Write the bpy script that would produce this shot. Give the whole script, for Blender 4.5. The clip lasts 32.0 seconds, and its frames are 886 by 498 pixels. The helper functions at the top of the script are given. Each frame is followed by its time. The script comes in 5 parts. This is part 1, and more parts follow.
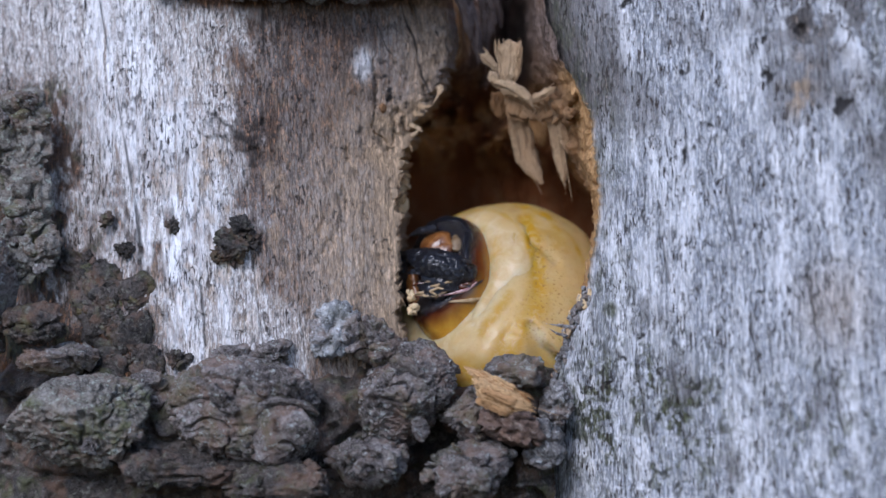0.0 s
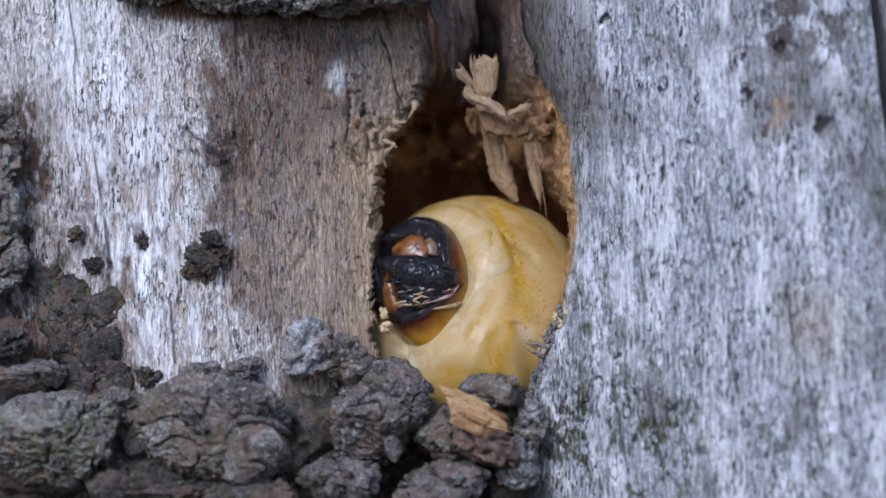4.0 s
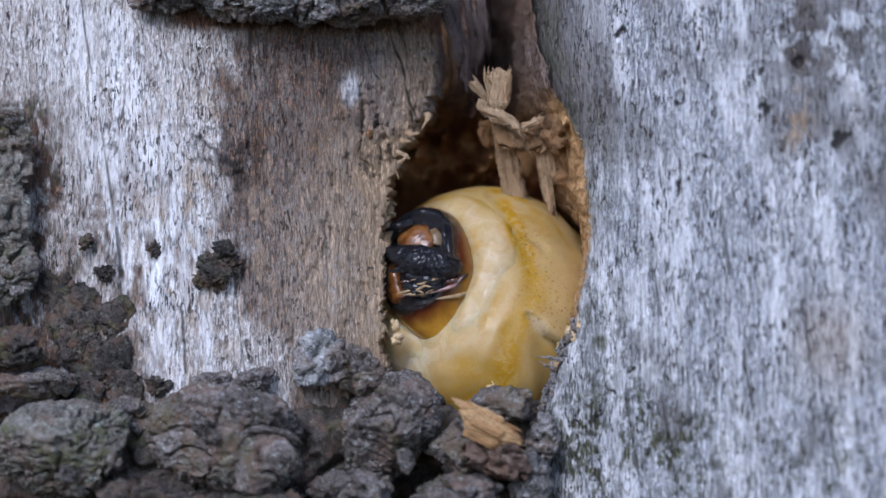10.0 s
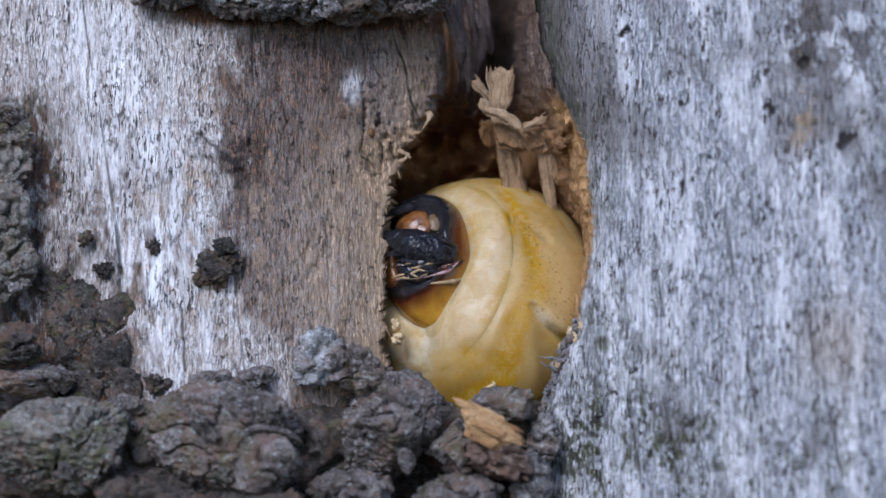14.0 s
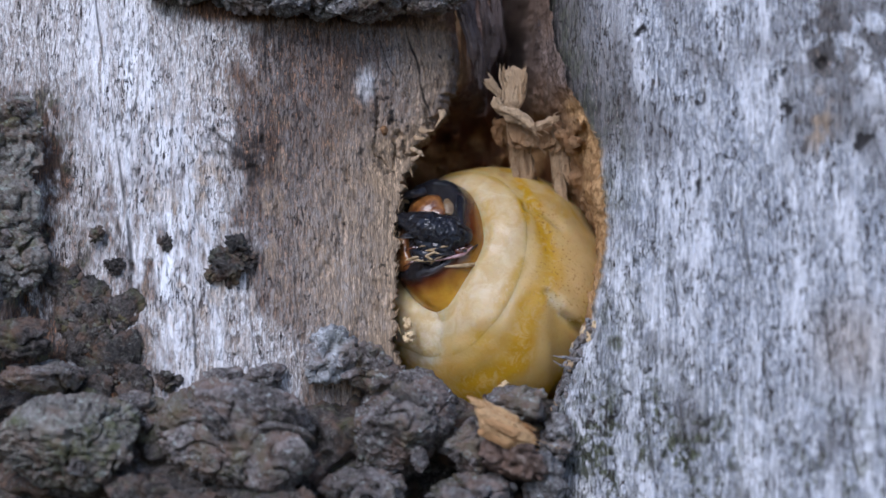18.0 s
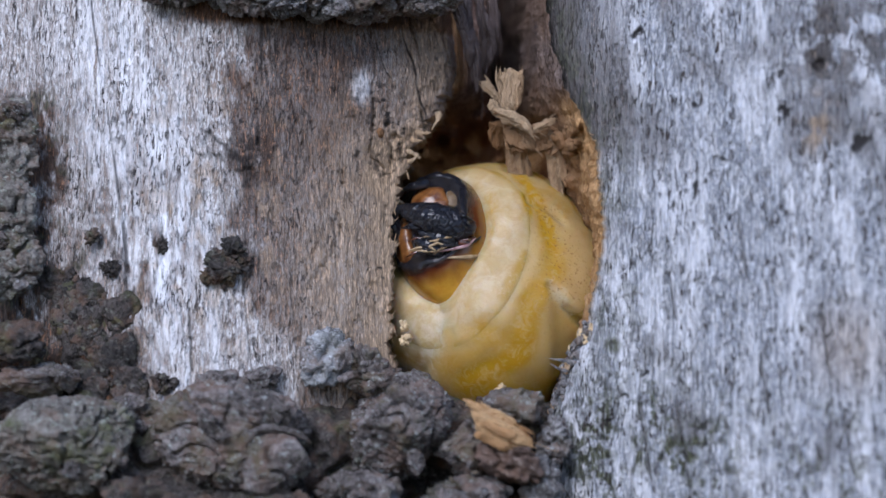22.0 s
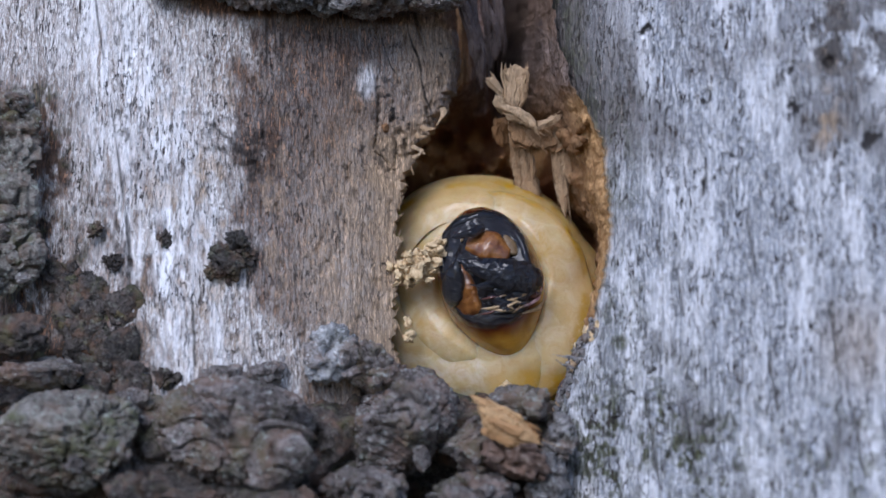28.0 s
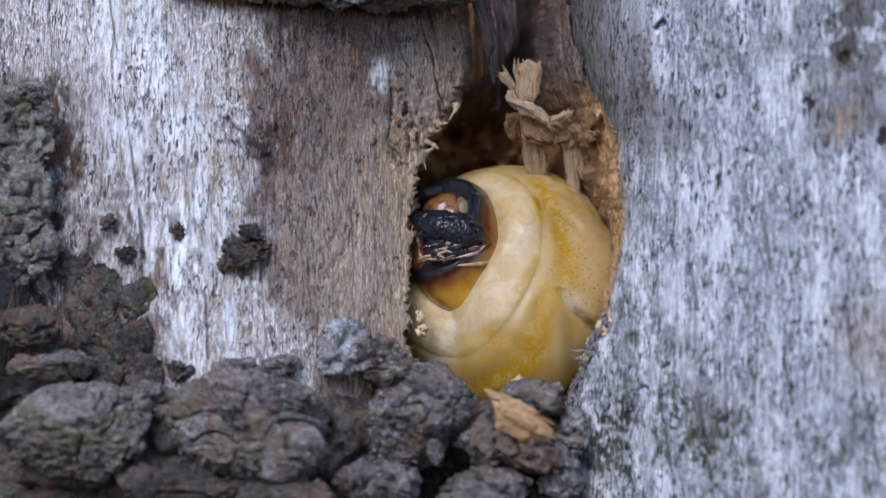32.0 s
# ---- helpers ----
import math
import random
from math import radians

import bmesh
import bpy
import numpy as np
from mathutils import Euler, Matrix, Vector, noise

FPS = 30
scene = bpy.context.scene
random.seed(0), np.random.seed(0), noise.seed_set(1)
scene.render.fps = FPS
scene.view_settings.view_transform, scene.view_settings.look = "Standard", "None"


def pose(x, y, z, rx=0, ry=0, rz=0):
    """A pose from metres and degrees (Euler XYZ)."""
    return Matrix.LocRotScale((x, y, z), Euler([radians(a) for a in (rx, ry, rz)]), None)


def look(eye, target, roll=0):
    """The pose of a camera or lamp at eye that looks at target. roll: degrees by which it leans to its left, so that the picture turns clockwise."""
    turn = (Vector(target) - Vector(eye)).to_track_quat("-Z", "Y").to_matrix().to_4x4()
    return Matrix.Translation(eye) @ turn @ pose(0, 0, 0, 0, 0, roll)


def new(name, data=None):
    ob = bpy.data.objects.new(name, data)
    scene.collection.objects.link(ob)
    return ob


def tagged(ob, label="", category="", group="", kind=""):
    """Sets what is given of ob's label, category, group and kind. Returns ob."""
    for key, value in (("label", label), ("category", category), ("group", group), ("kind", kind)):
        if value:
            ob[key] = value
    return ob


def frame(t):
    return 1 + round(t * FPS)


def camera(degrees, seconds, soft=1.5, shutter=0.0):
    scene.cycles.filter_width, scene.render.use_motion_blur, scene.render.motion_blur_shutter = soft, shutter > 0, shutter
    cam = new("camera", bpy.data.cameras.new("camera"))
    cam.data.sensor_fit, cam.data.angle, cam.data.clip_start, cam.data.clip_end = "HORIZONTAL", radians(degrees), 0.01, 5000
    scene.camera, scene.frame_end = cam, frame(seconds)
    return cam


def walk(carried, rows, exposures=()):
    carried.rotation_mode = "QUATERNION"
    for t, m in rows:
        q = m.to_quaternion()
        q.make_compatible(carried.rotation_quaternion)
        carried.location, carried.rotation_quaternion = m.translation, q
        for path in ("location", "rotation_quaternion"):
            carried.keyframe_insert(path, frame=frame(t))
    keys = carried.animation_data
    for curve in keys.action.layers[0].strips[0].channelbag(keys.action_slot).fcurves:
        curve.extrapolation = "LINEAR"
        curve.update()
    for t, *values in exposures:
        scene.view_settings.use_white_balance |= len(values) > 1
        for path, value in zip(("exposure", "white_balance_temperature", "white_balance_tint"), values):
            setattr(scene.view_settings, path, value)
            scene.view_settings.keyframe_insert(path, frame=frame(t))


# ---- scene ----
# Macro view of a boring larva in a tunnel in dead wood. Lengths below are in millimetres, scaled by MM.
MM = 0.001

# ---- camera ----
cam = camera(25.0, 32.0, soft=1.5)
PATH = [
    (0, pose(0.00437, -0.13804, 0.00124, 88.663, 1.331, 2.141)),
    (0.5, pose(0.00354, -0.13787, 0.00096, 88.917, 1.211, 1.824)),
    (1, pose(0.00359, -0.13774, 0.00114, 88.979, 1.208, 1.763)),
    (1.5, pose(0.00379, -0.13782, 0.00125, 89.205, 1.317, 1.726)),
    (2, pose(0.00390, -0.13765, 0.00144, 89.317, 1.256, 1.735)),
    (2.5, pose(0.00389, -0.13690, 0.00129, 89.428, 1.010, 1.652)),
    (3, pose(0.00373, -0.13644, 0.00061, 89.493, 0.932, 1.382)),
    (3.5, pose(0.00361, -0.13619, 0.00072, 89.332, 1.000, 1.143)),
    (5.5, pose(0.00343, -0.13623, 0.00076, 89.363, 0.859, 1.010)),
    (6, pose(0.00327, -0.13628, 0.00061, 89.552, 0.828, 0.965)),
    (6.5, pose(0.00255, -0.13634, 0.00088, 89.581, 0.730, 0.822)),
    (7, pose(0.00233, -0.13631, 0.00067, 89.714, 0.686, 0.812)),
    (7.5, pose(0.00209, -0.13598, 0.00114, 89.494, 0.618, 0.820)),
    (8, pose(0.00200, -0.13597, 0.00052, 89.714, 0.495, 0.853)),
    (8.5, pose(0.00132, -0.13594, 0.00057, 89.705, 0.403, 0.685)),
    (9, pose(0.00170, -0.13572, -0.00007, 89.932, 0.294, 0.699)),
    (9.5, pose(0.00136, -0.13579, 0.00013, 89.900, 0.305, 0.519)),
    (10, pose(0.00089, -0.13583, 0.00031, 89.857, 0.307, 0.383)),
    (10.5, pose(0.00095, -0.13581, 0.00024, 89.883, 0.261, 0.351)),
    (11, pose(0.00065, -0.13552, 0.00001, 89.996, 0.169, 0.285)),
    (11.5, pose(0.00081, -0.13544, -0.00026, 90.103, 0.070, 0.353)),
    (12, pose(0.00065, -0.13543, 0.00025, 89.907, 0.063, 0.295)),
    (12.5, pose(0.00073, -0.13517, -0.00002, 89.987, -0.019, 0.261)),
    (13, pose(0.00000, -0.13530, 0.00000, 90.004, 0.000, 0.006)),
    (13.5, pose(0.00029, -0.13519, -0.00003, 90.041, -0.018, 0.146)),
    (14, pose(-0.00041, -0.13516, -0.00023, 90.065, -0.112, -0.112)),
    (14.5, pose(-0.00023, -0.13496, -0.00016, 90.059, -0.139, 0.002)),
    (16.5, pose(-0.00133, -0.13497, -0.00065, 90.270, -0.228, -0.398)),
    (17, pose(-0.00173, -0.13476, -0.00055, 90.197, -0.320, -0.535)),
    (17.5, pose(-0.00202, -0.13448, -0.00049, 90.107, -0.521, -0.536)),
    (18, pose(-0.00303, -0.13462, -0.00095, 90.316, -0.564, -0.832)),
    (18.5, pose(-0.00292, -0.13453, -0.00105, 90.367, -0.604, -0.805)),
    (19, pose(-0.00228, -0.13451, -0.00089, 90.356, -0.495, -0.592)),
    (19.5, pose(-0.00314, -0.13460, -0.00087, 90.345, -0.516, -0.906)),
    (20, pose(-0.00249, -0.13448, -0.00063, 90.290, -0.528, -0.701)),
    (20.5, pose(-0.00281, -0.13435, -0.00079, 90.322, -0.601, -0.835)),
    (21, pose(-0.00309, -0.13428, -0.00106, 90.427, -0.601, -0.865)),
    (21.5, pose(-0.00321, -0.13422, -0.00110, 90.421, -0.641, -0.890)),
    (22, pose(-0.00300, -0.13426, -0.00129, 90.529, -0.582, -0.928)),
    (22.5, pose(-0.00332, -0.13433, -0.00143, 90.643, -0.604, -1.064)),
    (23, pose(-0.00356, -0.13420, -0.00165, 90.691, -0.788, -1.049)),
    (23.5, pose(-0.00378, -0.13402, -0.00148, 90.649, -0.760, -1.140)),
    (24, pose(-0.00394, -0.13401, -0.00172, 90.732, -0.790, -1.189)),
    (24.5, pose(-0.00456, -0.13391, -0.00211, 90.844, -0.846, -1.345)),
    (25, pose(-0.00439, -0.13389, -0.00192, 90.766, -0.804, -1.443)),
    (25.5, pose(-0.00446, -0.13376, -0.00210, 90.800, -0.824, -1.494)),
    (27.5, pose(-0.00514, -0.13341, -0.00258, 90.987, -0.939, -1.724)),
    (28, pose(-0.00562, -0.13343, -0.00252, 90.930, -0.960, -1.889)),
    (28.5, pose(-0.00563, -0.13332, -0.00253, 90.835, -0.995, -1.870)),
    (29, pose(-0.00607, -0.13336, -0.00281, 90.922, -1.077, -2.056)),
    (29.5, pose(-0.00643, -0.13327, -0.00324, 91.088, -1.101, -2.103)),
    (30, pose(-0.00726, -0.13334, -0.00326, 91.025, -1.201, -2.316)),
    (30.5, pose(-0.00677, -0.13335, -0.00341, 91.108, -1.131, -2.153)),
    (31, pose(-0.00707, -0.13331, -0.00329, 91.092, -1.087, -2.281)),
    (31.5, pose(-0.00727, -0.13334, -0.00356, 91.199, -1.137, -2.318)),
    (32, pose(-0.00750, -0.13326, -0.00336, 91.107, -1.212, -2.316)),
]
walk(cam, PATH, [(0, 0.21, 5650, 17), (6, 0.18, 5650, 17), (13, 0.15, 5650, 17), (26, 0.15, 5650, 17), (32, 0.19, 5650, 17)])
cam.data.dof.use_dof = True
cam.data.dof.focus_distance = 0.1393
cam.data.dof.aperture_fstop = 28.0

# ---- light: bright overcast sky in front of the trunk ----
world = bpy.data.worlds.new("sky")
scene.world = world
world.use_nodes = True
wn = world.node_tree.nodes
sky = wn.new("ShaderNodeTexSky")
sky.sky_type = "NISHITA"
sky.sun_disc = False
sky.sun_elevation = radians(48)
sky.sun_rotation = radians(205)
wn["Background"].inputs["Strength"].default_value = 0.15
world.node_tree.links.new(sky.outputs[0], wn["Background"].inputs["Color"])
sun_data = bpy.data.lights.new("sun", "SUN")
sun_data.energy = 2.3
sun_data.angle = radians(32)
sun_data.color = (1.0, 0.97, 0.92)
sun = new("sun", sun_data)
sun.matrix_world = look((-0.3, -0.65, 0.62), (0, 0, 0))

# ---- numeric noise ----
_tab = np.random.RandomState(7).rand(64, 64, 64)


def vnoise(x, y, z=0.0, seed=0):
    """Smooth value noise in 0..1 on arrays."""
    x, y, z = np.broadcast_arrays(np.asarray(x, float) + seed * 17.3, np.asarray(y, float) + seed * 5.1, np.asarray(z, float) + seed * 9.7)
    i, j, k = np.floor(x).astype(int), np.floor(y).astype(int), np.floor(z).astype(int)
    f, g, h = x - i, y - j, z - k
    f, g, h = f * f * (3 - 2 * f), g * g * (3 - 2 * g), h * h * (3 - 2 * h)
    i0, i1, j0, j1, k0, k1 = i % 64, (i + 1) % 64, j % 64, (j + 1) % 64, k % 64, (k + 1) % 64
    a = _tab[i0, j0, k0] * (1 - f) + _tab[i1, j0, k0] * f
    b = _tab[i0, j1, k0] * (1 - f) + _tab[i1, j1, k0] * f
    c = _tab[i0, j0, k1] * (1 - f) + _tab[i1, j0, k1] * f
    d = _tab[i0, j1, k1] * (1 - f) + _tab[i1, j1, k1] * f
    return (a * (1 - g) + b * g) * (1 - h) + (c * (1 - g) + d * g) * h


def fbm(x, y, z=0.0, seed=0, octaves=4, gain=0.5):
    total, amp, norm = 0.0, 1.0, 0.0
    for o in range(octaves):
        total = total + amp * vnoise(x * 2 ** o, y * 2 ** o, z * 2 ** o, seed + o)
        norm += amp
        amp *= gain
    return total / norm


def ridged(x, y, z=0.0, seed=0, octaves=3):
    return 1 - np.abs(2 * fbm(x, y, z, seed, octaves) - 1)


def smooth(a, b, x):
    t = np.clip((x - a) / (b - a), 0, 1)
    return t * t * (3 - 2 * t)


def blob(x, z, cx, cz, rx, rz, soft=0.35):
    """1 inside an ellipse, fading to 0 over its soft rim."""
    return 1 - smooth(1 - soft, 1 + soft, np.hypot((x - cx) / rx, (z - cz) / rz))


def stroke(x, z, points, width, soft=0.6):
    """1 along a bent line of (x, z) points, fading out over its width."""
    far = np.full(np.shape(x), 1e3)
    for (ax, az), (bx, bz) in zip(points[:-1], points[1:]):
        k = np.clip(((x - ax) * (bx - ax) + (z - az) * (bz - az)) / ((bx - ax) ** 2 + (bz - az) ** 2), 0, 1)
        far = np.minimum(far, np.hypot(x - ax - k * (bx - ax), z - az - k * (bz - az)))
    return 1 - smooth(width * (1 - soft), width * (1 + soft), far)


# ---- materials ----
def material(name):
    m = bpy.data.materials.new(name)
    m.use_nodes = True
    return m, m.node_tree.nodes, m.node_tree.links, m.node_tree.nodes["Principled BSDF"]


def coords(nodes, links, scale, turn=0.0, random_shift=False):
    """Object coordinates in millimetres, stretched by scale and turned in the surface."""
    co = nodes.new("ShaderNodeTexCoord")
    mp = nodes.new("ShaderNodeMapping")
    mp.inputs["Scale"].default_value = [s * 1000 for s in scale]
    mp.inputs["Rotation"].default_value = (0, radians(turn), 0)
    links.new(co.outputs["Object"], mp.inputs["Vector"])
    if random_shift:
        info = nodes.new("ShaderNodeObjectInfo")
        mul = nodes.new("ShaderNodeMath")
        mul.operation = "MULTIPLY"
        mul.inputs[1].default_value = 50
        links.new(info.outputs["Random"], mul.inputs[0])
        links.new(mul.outputs[0], mp.inputs["Location"])
    return mp.outputs["Vector"]


def noise_tex(nodes, links, vector, scale=1.0, detail=4, rough=0.55, warp=0.0):
    n = nodes.new("ShaderNodeTexNoise")
    n.inputs["Scale"].default_value = scale
    n.inputs["Detail"].default_value = detail
    n.inputs["Roughness"].default_value = rough
    n.inputs["Distortion"].default_value = warp
    links.new(vector, n.inputs["Vector"])
    return n.outputs["Fac"]


def ramp(nodes, links, fac, stops):
    r = nodes.new("ShaderNodeValToRGB")
    e = r.color_ramp.elements
    for i, (p, c) in enumerate(stops):
        el = e[i] if i < 2 else e.new(p)
        el.position, el.color = p, (*c, 1) if len(c) == 3 else c
    links.new(fac, r.inputs["Fac"])
    return r.outputs["Color"]


def grey(nodes, links, fac, low, high):
    return ramp(nodes, links, fac, [(low, (0, 0, 0)), (high, (1, 1, 1))])


def mix(nodes, links, fac, a, b, mode="MIX"):
    m = nodes.new("ShaderNodeMix")
    m.data_type = "RGBA"
    m.blend_type = mode
    for value, name in ((fac, 0), (a, 6), (b, 7)):
        if isinstance(value, (int, float)):
            m.inputs[name].default_value = value
        elif isinstance(value, tuple):
            m.inputs[name].default_value = (*value, 1)
        else:
            links.new(value, m.inputs[name])
    return m.outputs[2]


def product(nodes, links, a, b):
    m = nodes.new("ShaderNodeMath")
    m.operation = "MULTIPLY"
    for value, slot in ((a, 0), (b, 1)):
        if isinstance(value, (int, float)):
            m.inputs[slot].default_value = value
        else:
            links.new(value, m.inputs[slot])
    return m.outputs[0]


def masks(nodes, links, name="mask"):
    at = nodes.new("ShaderNodeAttribute")
    at.attribute_name = name
    sp = nodes.new("ShaderNodeSeparateColor")
    links.new(at.outputs["Color"], sp.inputs["Color"])
    return sp.outputs[0], sp.outputs[1], sp.outputs[2]


def bump(nodes, links, bsdf, height, strength=0.5, distance=0.1):
    b = nodes.new("ShaderNodeBump")
    b.inputs["Strength"].default_value = strength
    b.inputs["Distance"].default_value = distance * MM
    links.new(height, b.inputs["Height"])
    links.new(b.outputs["Normal"], bsdf.inputs["Normal"])


def weathered_wood(name, pale, shade, stain, tan, turn, speck, blotch=0.55, cloudy=0.6, lines=0.35, run=1.0, salt=1.0):
    """Bleached wood: streaked grain, dark flecks along it, brown stain (mask red), algae (green), tan fresh wood (blue), black spots (marks)."""
    m, n, l, bsdf = material(name)
    red, green, blue = masks(n, l)
    spot, rub, _ = masks(n, l, "marks")
    streak = noise_tex(n, l, coords(n, l, (1.7, 1.0, 0.16 * run), turn), 1.0, 5, 0.62, 0.5)
    fibre = noise_tex(n, l, coords(n, l, (3.9, 3.0, 0.85 * run), turn), 1.0, 3.5, 0.62, 0.55)
    fine = noise_tex(n, l, coords(n, l, (5.4 + 4.0 * (1 - run), 4.0, 1.5 + 1.0 * (1 - run)), turn + 3), 1.0, 3, 0.6, 0.8)
    thin = noise_tex(n, l, coords(n, l, (7.5, 4.0, 1.0 * (0.3 + 0.7 * run)), turn - 2), 1.0, 4, 0.65, 0.7)
    hair = noise_tex(n, l, coords(n, l, (11, 6, 1.6 * (0.5 + 0.5 * run)), turn), 1.0, 2, 0.6, 0.4)
    line = noise_tex(n, l, coords(n, l, (7.5, 5, 0.62 * run), turn), 1.0, 3, 0.6, 0.9)
    patch = noise_tex(n, l, coords(n, l, (0.4, 0.4, 0.2), turn), 1.0, 5, 0.65, 0.6)
    fleck = noise_tex(n, l, coords(n, l, (6.4, 3.0, 1.25), turn), 1.0, 4, 0.68, 0.7)
    dots = noise_tex(n, l, coords(n, l, (2.2, 2.0, 1.5), turn + 9), 1.0, 3, 0.7, 0.3)
    cluster = noise_tex(n, l, coords(n, l, (0.45, 0.5, 0.35), turn), 1.0, 4, 0.65)
    bleached = mix(n, l, grey(n, l, mix(n, l, 0.5, streak, thin), 0.36, 0.62), shade, pale)
    bleached = mix(n, l, product(n, l, grey(n, l, patch, 0.47, 0.68), blotch), bleached, stain)
    bleached = mix(n, l, product(n, l, grey(n, l, thin, 0.47, 0.60), 0.8 * salt), bleached, tuple(min(0.94, c * 1.25) for c in pale))
    bleached = mix(n, l, product(n, l, grey(n, l, hair, 0.56, 0.68), 0.35), bleached, tuple(c * 0.5 for c in shade))
    veil = noise_tex(n, l, coords(n, l, (1.2, 1.0, 0.5), turn), 1.0, 6, 0.75, 0.3)
    bleached = mix(n, l, product(n, l, grey(n, l, veil, 0.49, 0.60), cloudy), bleached, tuple(c * 0.7 for c in shade))
    bleached = mix(n, l, product(n, l, grey(n, l, line, 0.45, 0.36), lines), bleached, tuple(c * 0.5 for c in shade))
    bleached = mix(n, l, product(n, l, grey(n, l, fine, 0.43, 0.36), 0.55 * salt), bleached, tuple(c * 0.4 for c in shade))
    bleached = mix(n, l, product(n, l, grey(n, l, fine, 0.50, 0.59), 0.65 * salt), bleached, tuple(min(0.95, c * 1.2) for c in pale))
    bleached = mix(n, l, product(n, l, rub, grey(n, l, streak, 0.35, 0.55)), bleached, (0.93, 0.94, 0.97))
    brown = mix(n, l, grey(n, l, fibre, 0.40, 0.62), tuple(c * 0.5 for c in stain), tuple(c * 1.15 for c in stain))
    brown = mix(n, l, product(n, l, grey(n, l, line, 0.50, 0.60), 0.75), brown, tuple(min(1, c * 2.3) for c in stain))
    brown = mix(n, l, product(n, l, grey(n, l, thin, 0.50, 0.38), 0.85), brown, tuple(c * 0.16 for c in stain))
    brown = mix(n, l, product(n, l, grey(n, l, fine, 0.51, 0.57), 0.85), brown, tuple(min(1, c * (1.6 + 1.7 * run)) for c in stain))
    brown = mix(n, l, product(n, l, grey(n, l, fine, 0.46, 0.40), 0.92), brown, tuple(c * 0.08 for c in stain))
    brown = mix(n, l, product(n, l, grey(n, l, patch, 0.42, 0.62), 0.5), brown, tuple(c * 0.6 for c in stain))
    fresh = mix(n, l, grey(n, l, fibre, 0.38, 0.58), tuple(c * 0.7 for c in tan), tan)
    fresh = mix(n, l, product(n, l, grey(n, l, line, 0.50, 0.64), 0.6), fresh, tuple(min(1, c * 1.3) for c in tan))
    fresh = mix(n, l, product(n, l, grey(n, l, line, 0.49, 0.41), 0.7), fresh, tuple(c * 0.3 for c in tan))
    fresh = mix(n, l, product(n, l, grey(n, l, fine, 0.45, 0.38), 0.5), fresh, tuple(c * 0.25 for c in tan))
    col = mix(n, l, red, bleached, brown)
    col = mix(n, l, blue, col, fresh)
    col = mix(n, l, product(n, l, green, grey(n, l, fleck, 0.34, 0.48)), col, mix(n, l, grey(n, l, dots, 0.4, 0.6), (0.03, 0.032, 0.024), (0.11, 0.12, 0.065)))
    dark = product(n, l, grey(n, l, fleck, 0.545, 0.60), ramp(n, l, cluster, [(0.38, (speck * 0.12,) * 3), (0.62, (speck,) * 3)]))
    clean = mix(n, l, product(n, l, blue, 0.65), (1, 1, 1), (0, 0, 0))
    dark = product(n, l, dark, clean)
    col = mix(n, l, dark, col, (0.05, 0.04, 0.036))
    dark2 = product(n, l, grey(n, l, dots, 0.63, 0.68), ramp(n, l, cluster, [(0.36, (0.15,) * 3), (0.58, (0.95,) * 3)]))
    col = mix(n, l, dark2, col, (0.03, 0.026, 0.024))
    col = mix(n, l, spot, col, (0.018, 0.015, 0.014))
    l.new(col, bsdf.inputs["Base Color"])
    bsdf.inputs["Roughness"].default_value = 0.62
    bsdf.inputs["Specular IOR Level"].default_value = 0.25
    height = mix(n, l, 0.45, fibre, streak)
    height = mix(n, l, 0.25, height, hair)
    height = mix(n, l, 0.5, height, mix(n, l, 0.5, fine, thin))
    height = mix(n, l, dark, height, (0.05, 0.05, 0.05))
    bump(n, l, bsdf, height, 1.0, 0.5)
    return m


WOOD_LEFT = weathered_wood("bleached_wood", (0.92, 0.89, 0.88), (0.47, 0.39, 0.34), (0.225, 0.112, 0.056), (0.78, 0.565, 0.37), 5, 1.1, 0.42, 0.5)
WOOD_RIGHT = weathered_wood("grey_wood", (0.79, 0.84, 0.94), (0.42, 0.45, 0.505), (0.20, 0.162, 0.135), (0.66, 0.47, 0.29), 3, 1.15, 0.26, 0.15, 0.8, 0.36, 0.65)


def fresh_wood(name, light, deep, contrast=0.5, grain=(3.5, 2.0, 0.8)):
    """Gnawed inner wood, fibrous, tan to brown; mask red takes it to the deep colour, which paints the tunnel's shade.
    """
    m, n, l, bsdf = material(name)
    red, green, blue = masks(n, l)
    fibre = noise_tex(n, l, coords(n, l, grain, 4), 1.0, 4, 0.65, 0.8)
    lump = noise_tex(n, l, coords(n, l, (0.6, 0.6, 0.5)), 1.0, 4, 0.6, 0.5)
    col = mix(n, l, grey(n, l, fibre, 0.3, 0.7), tuple(c * contrast for c in light), light)
    col = mix(n, l, grey(n, l, lump, 0.35, 0.65), col, tuple(0.6 * a + 0.4 * b for a, b in zip(light, deep)))
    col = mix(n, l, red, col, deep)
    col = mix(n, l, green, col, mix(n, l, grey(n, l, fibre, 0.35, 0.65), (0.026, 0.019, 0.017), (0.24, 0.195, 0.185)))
    col = mix(n, l, blue, col, mix(n, l, grey(n, l, fibre, 0.32, 0.66), (0.30, 0.15, 0.05), (0.70, 0.44, 0.20)))
    l.new(col, bsdf.inputs["Base Color"])
    bsdf.inputs["Roughness"].default_value = 0.75
    bsdf.inputs["Specular IOR Level"].default_value = 0.25
    bump(n, l, bsdf, mix(n, l, 0.35, fibre, lump), 1.0, 0.42)
    return m


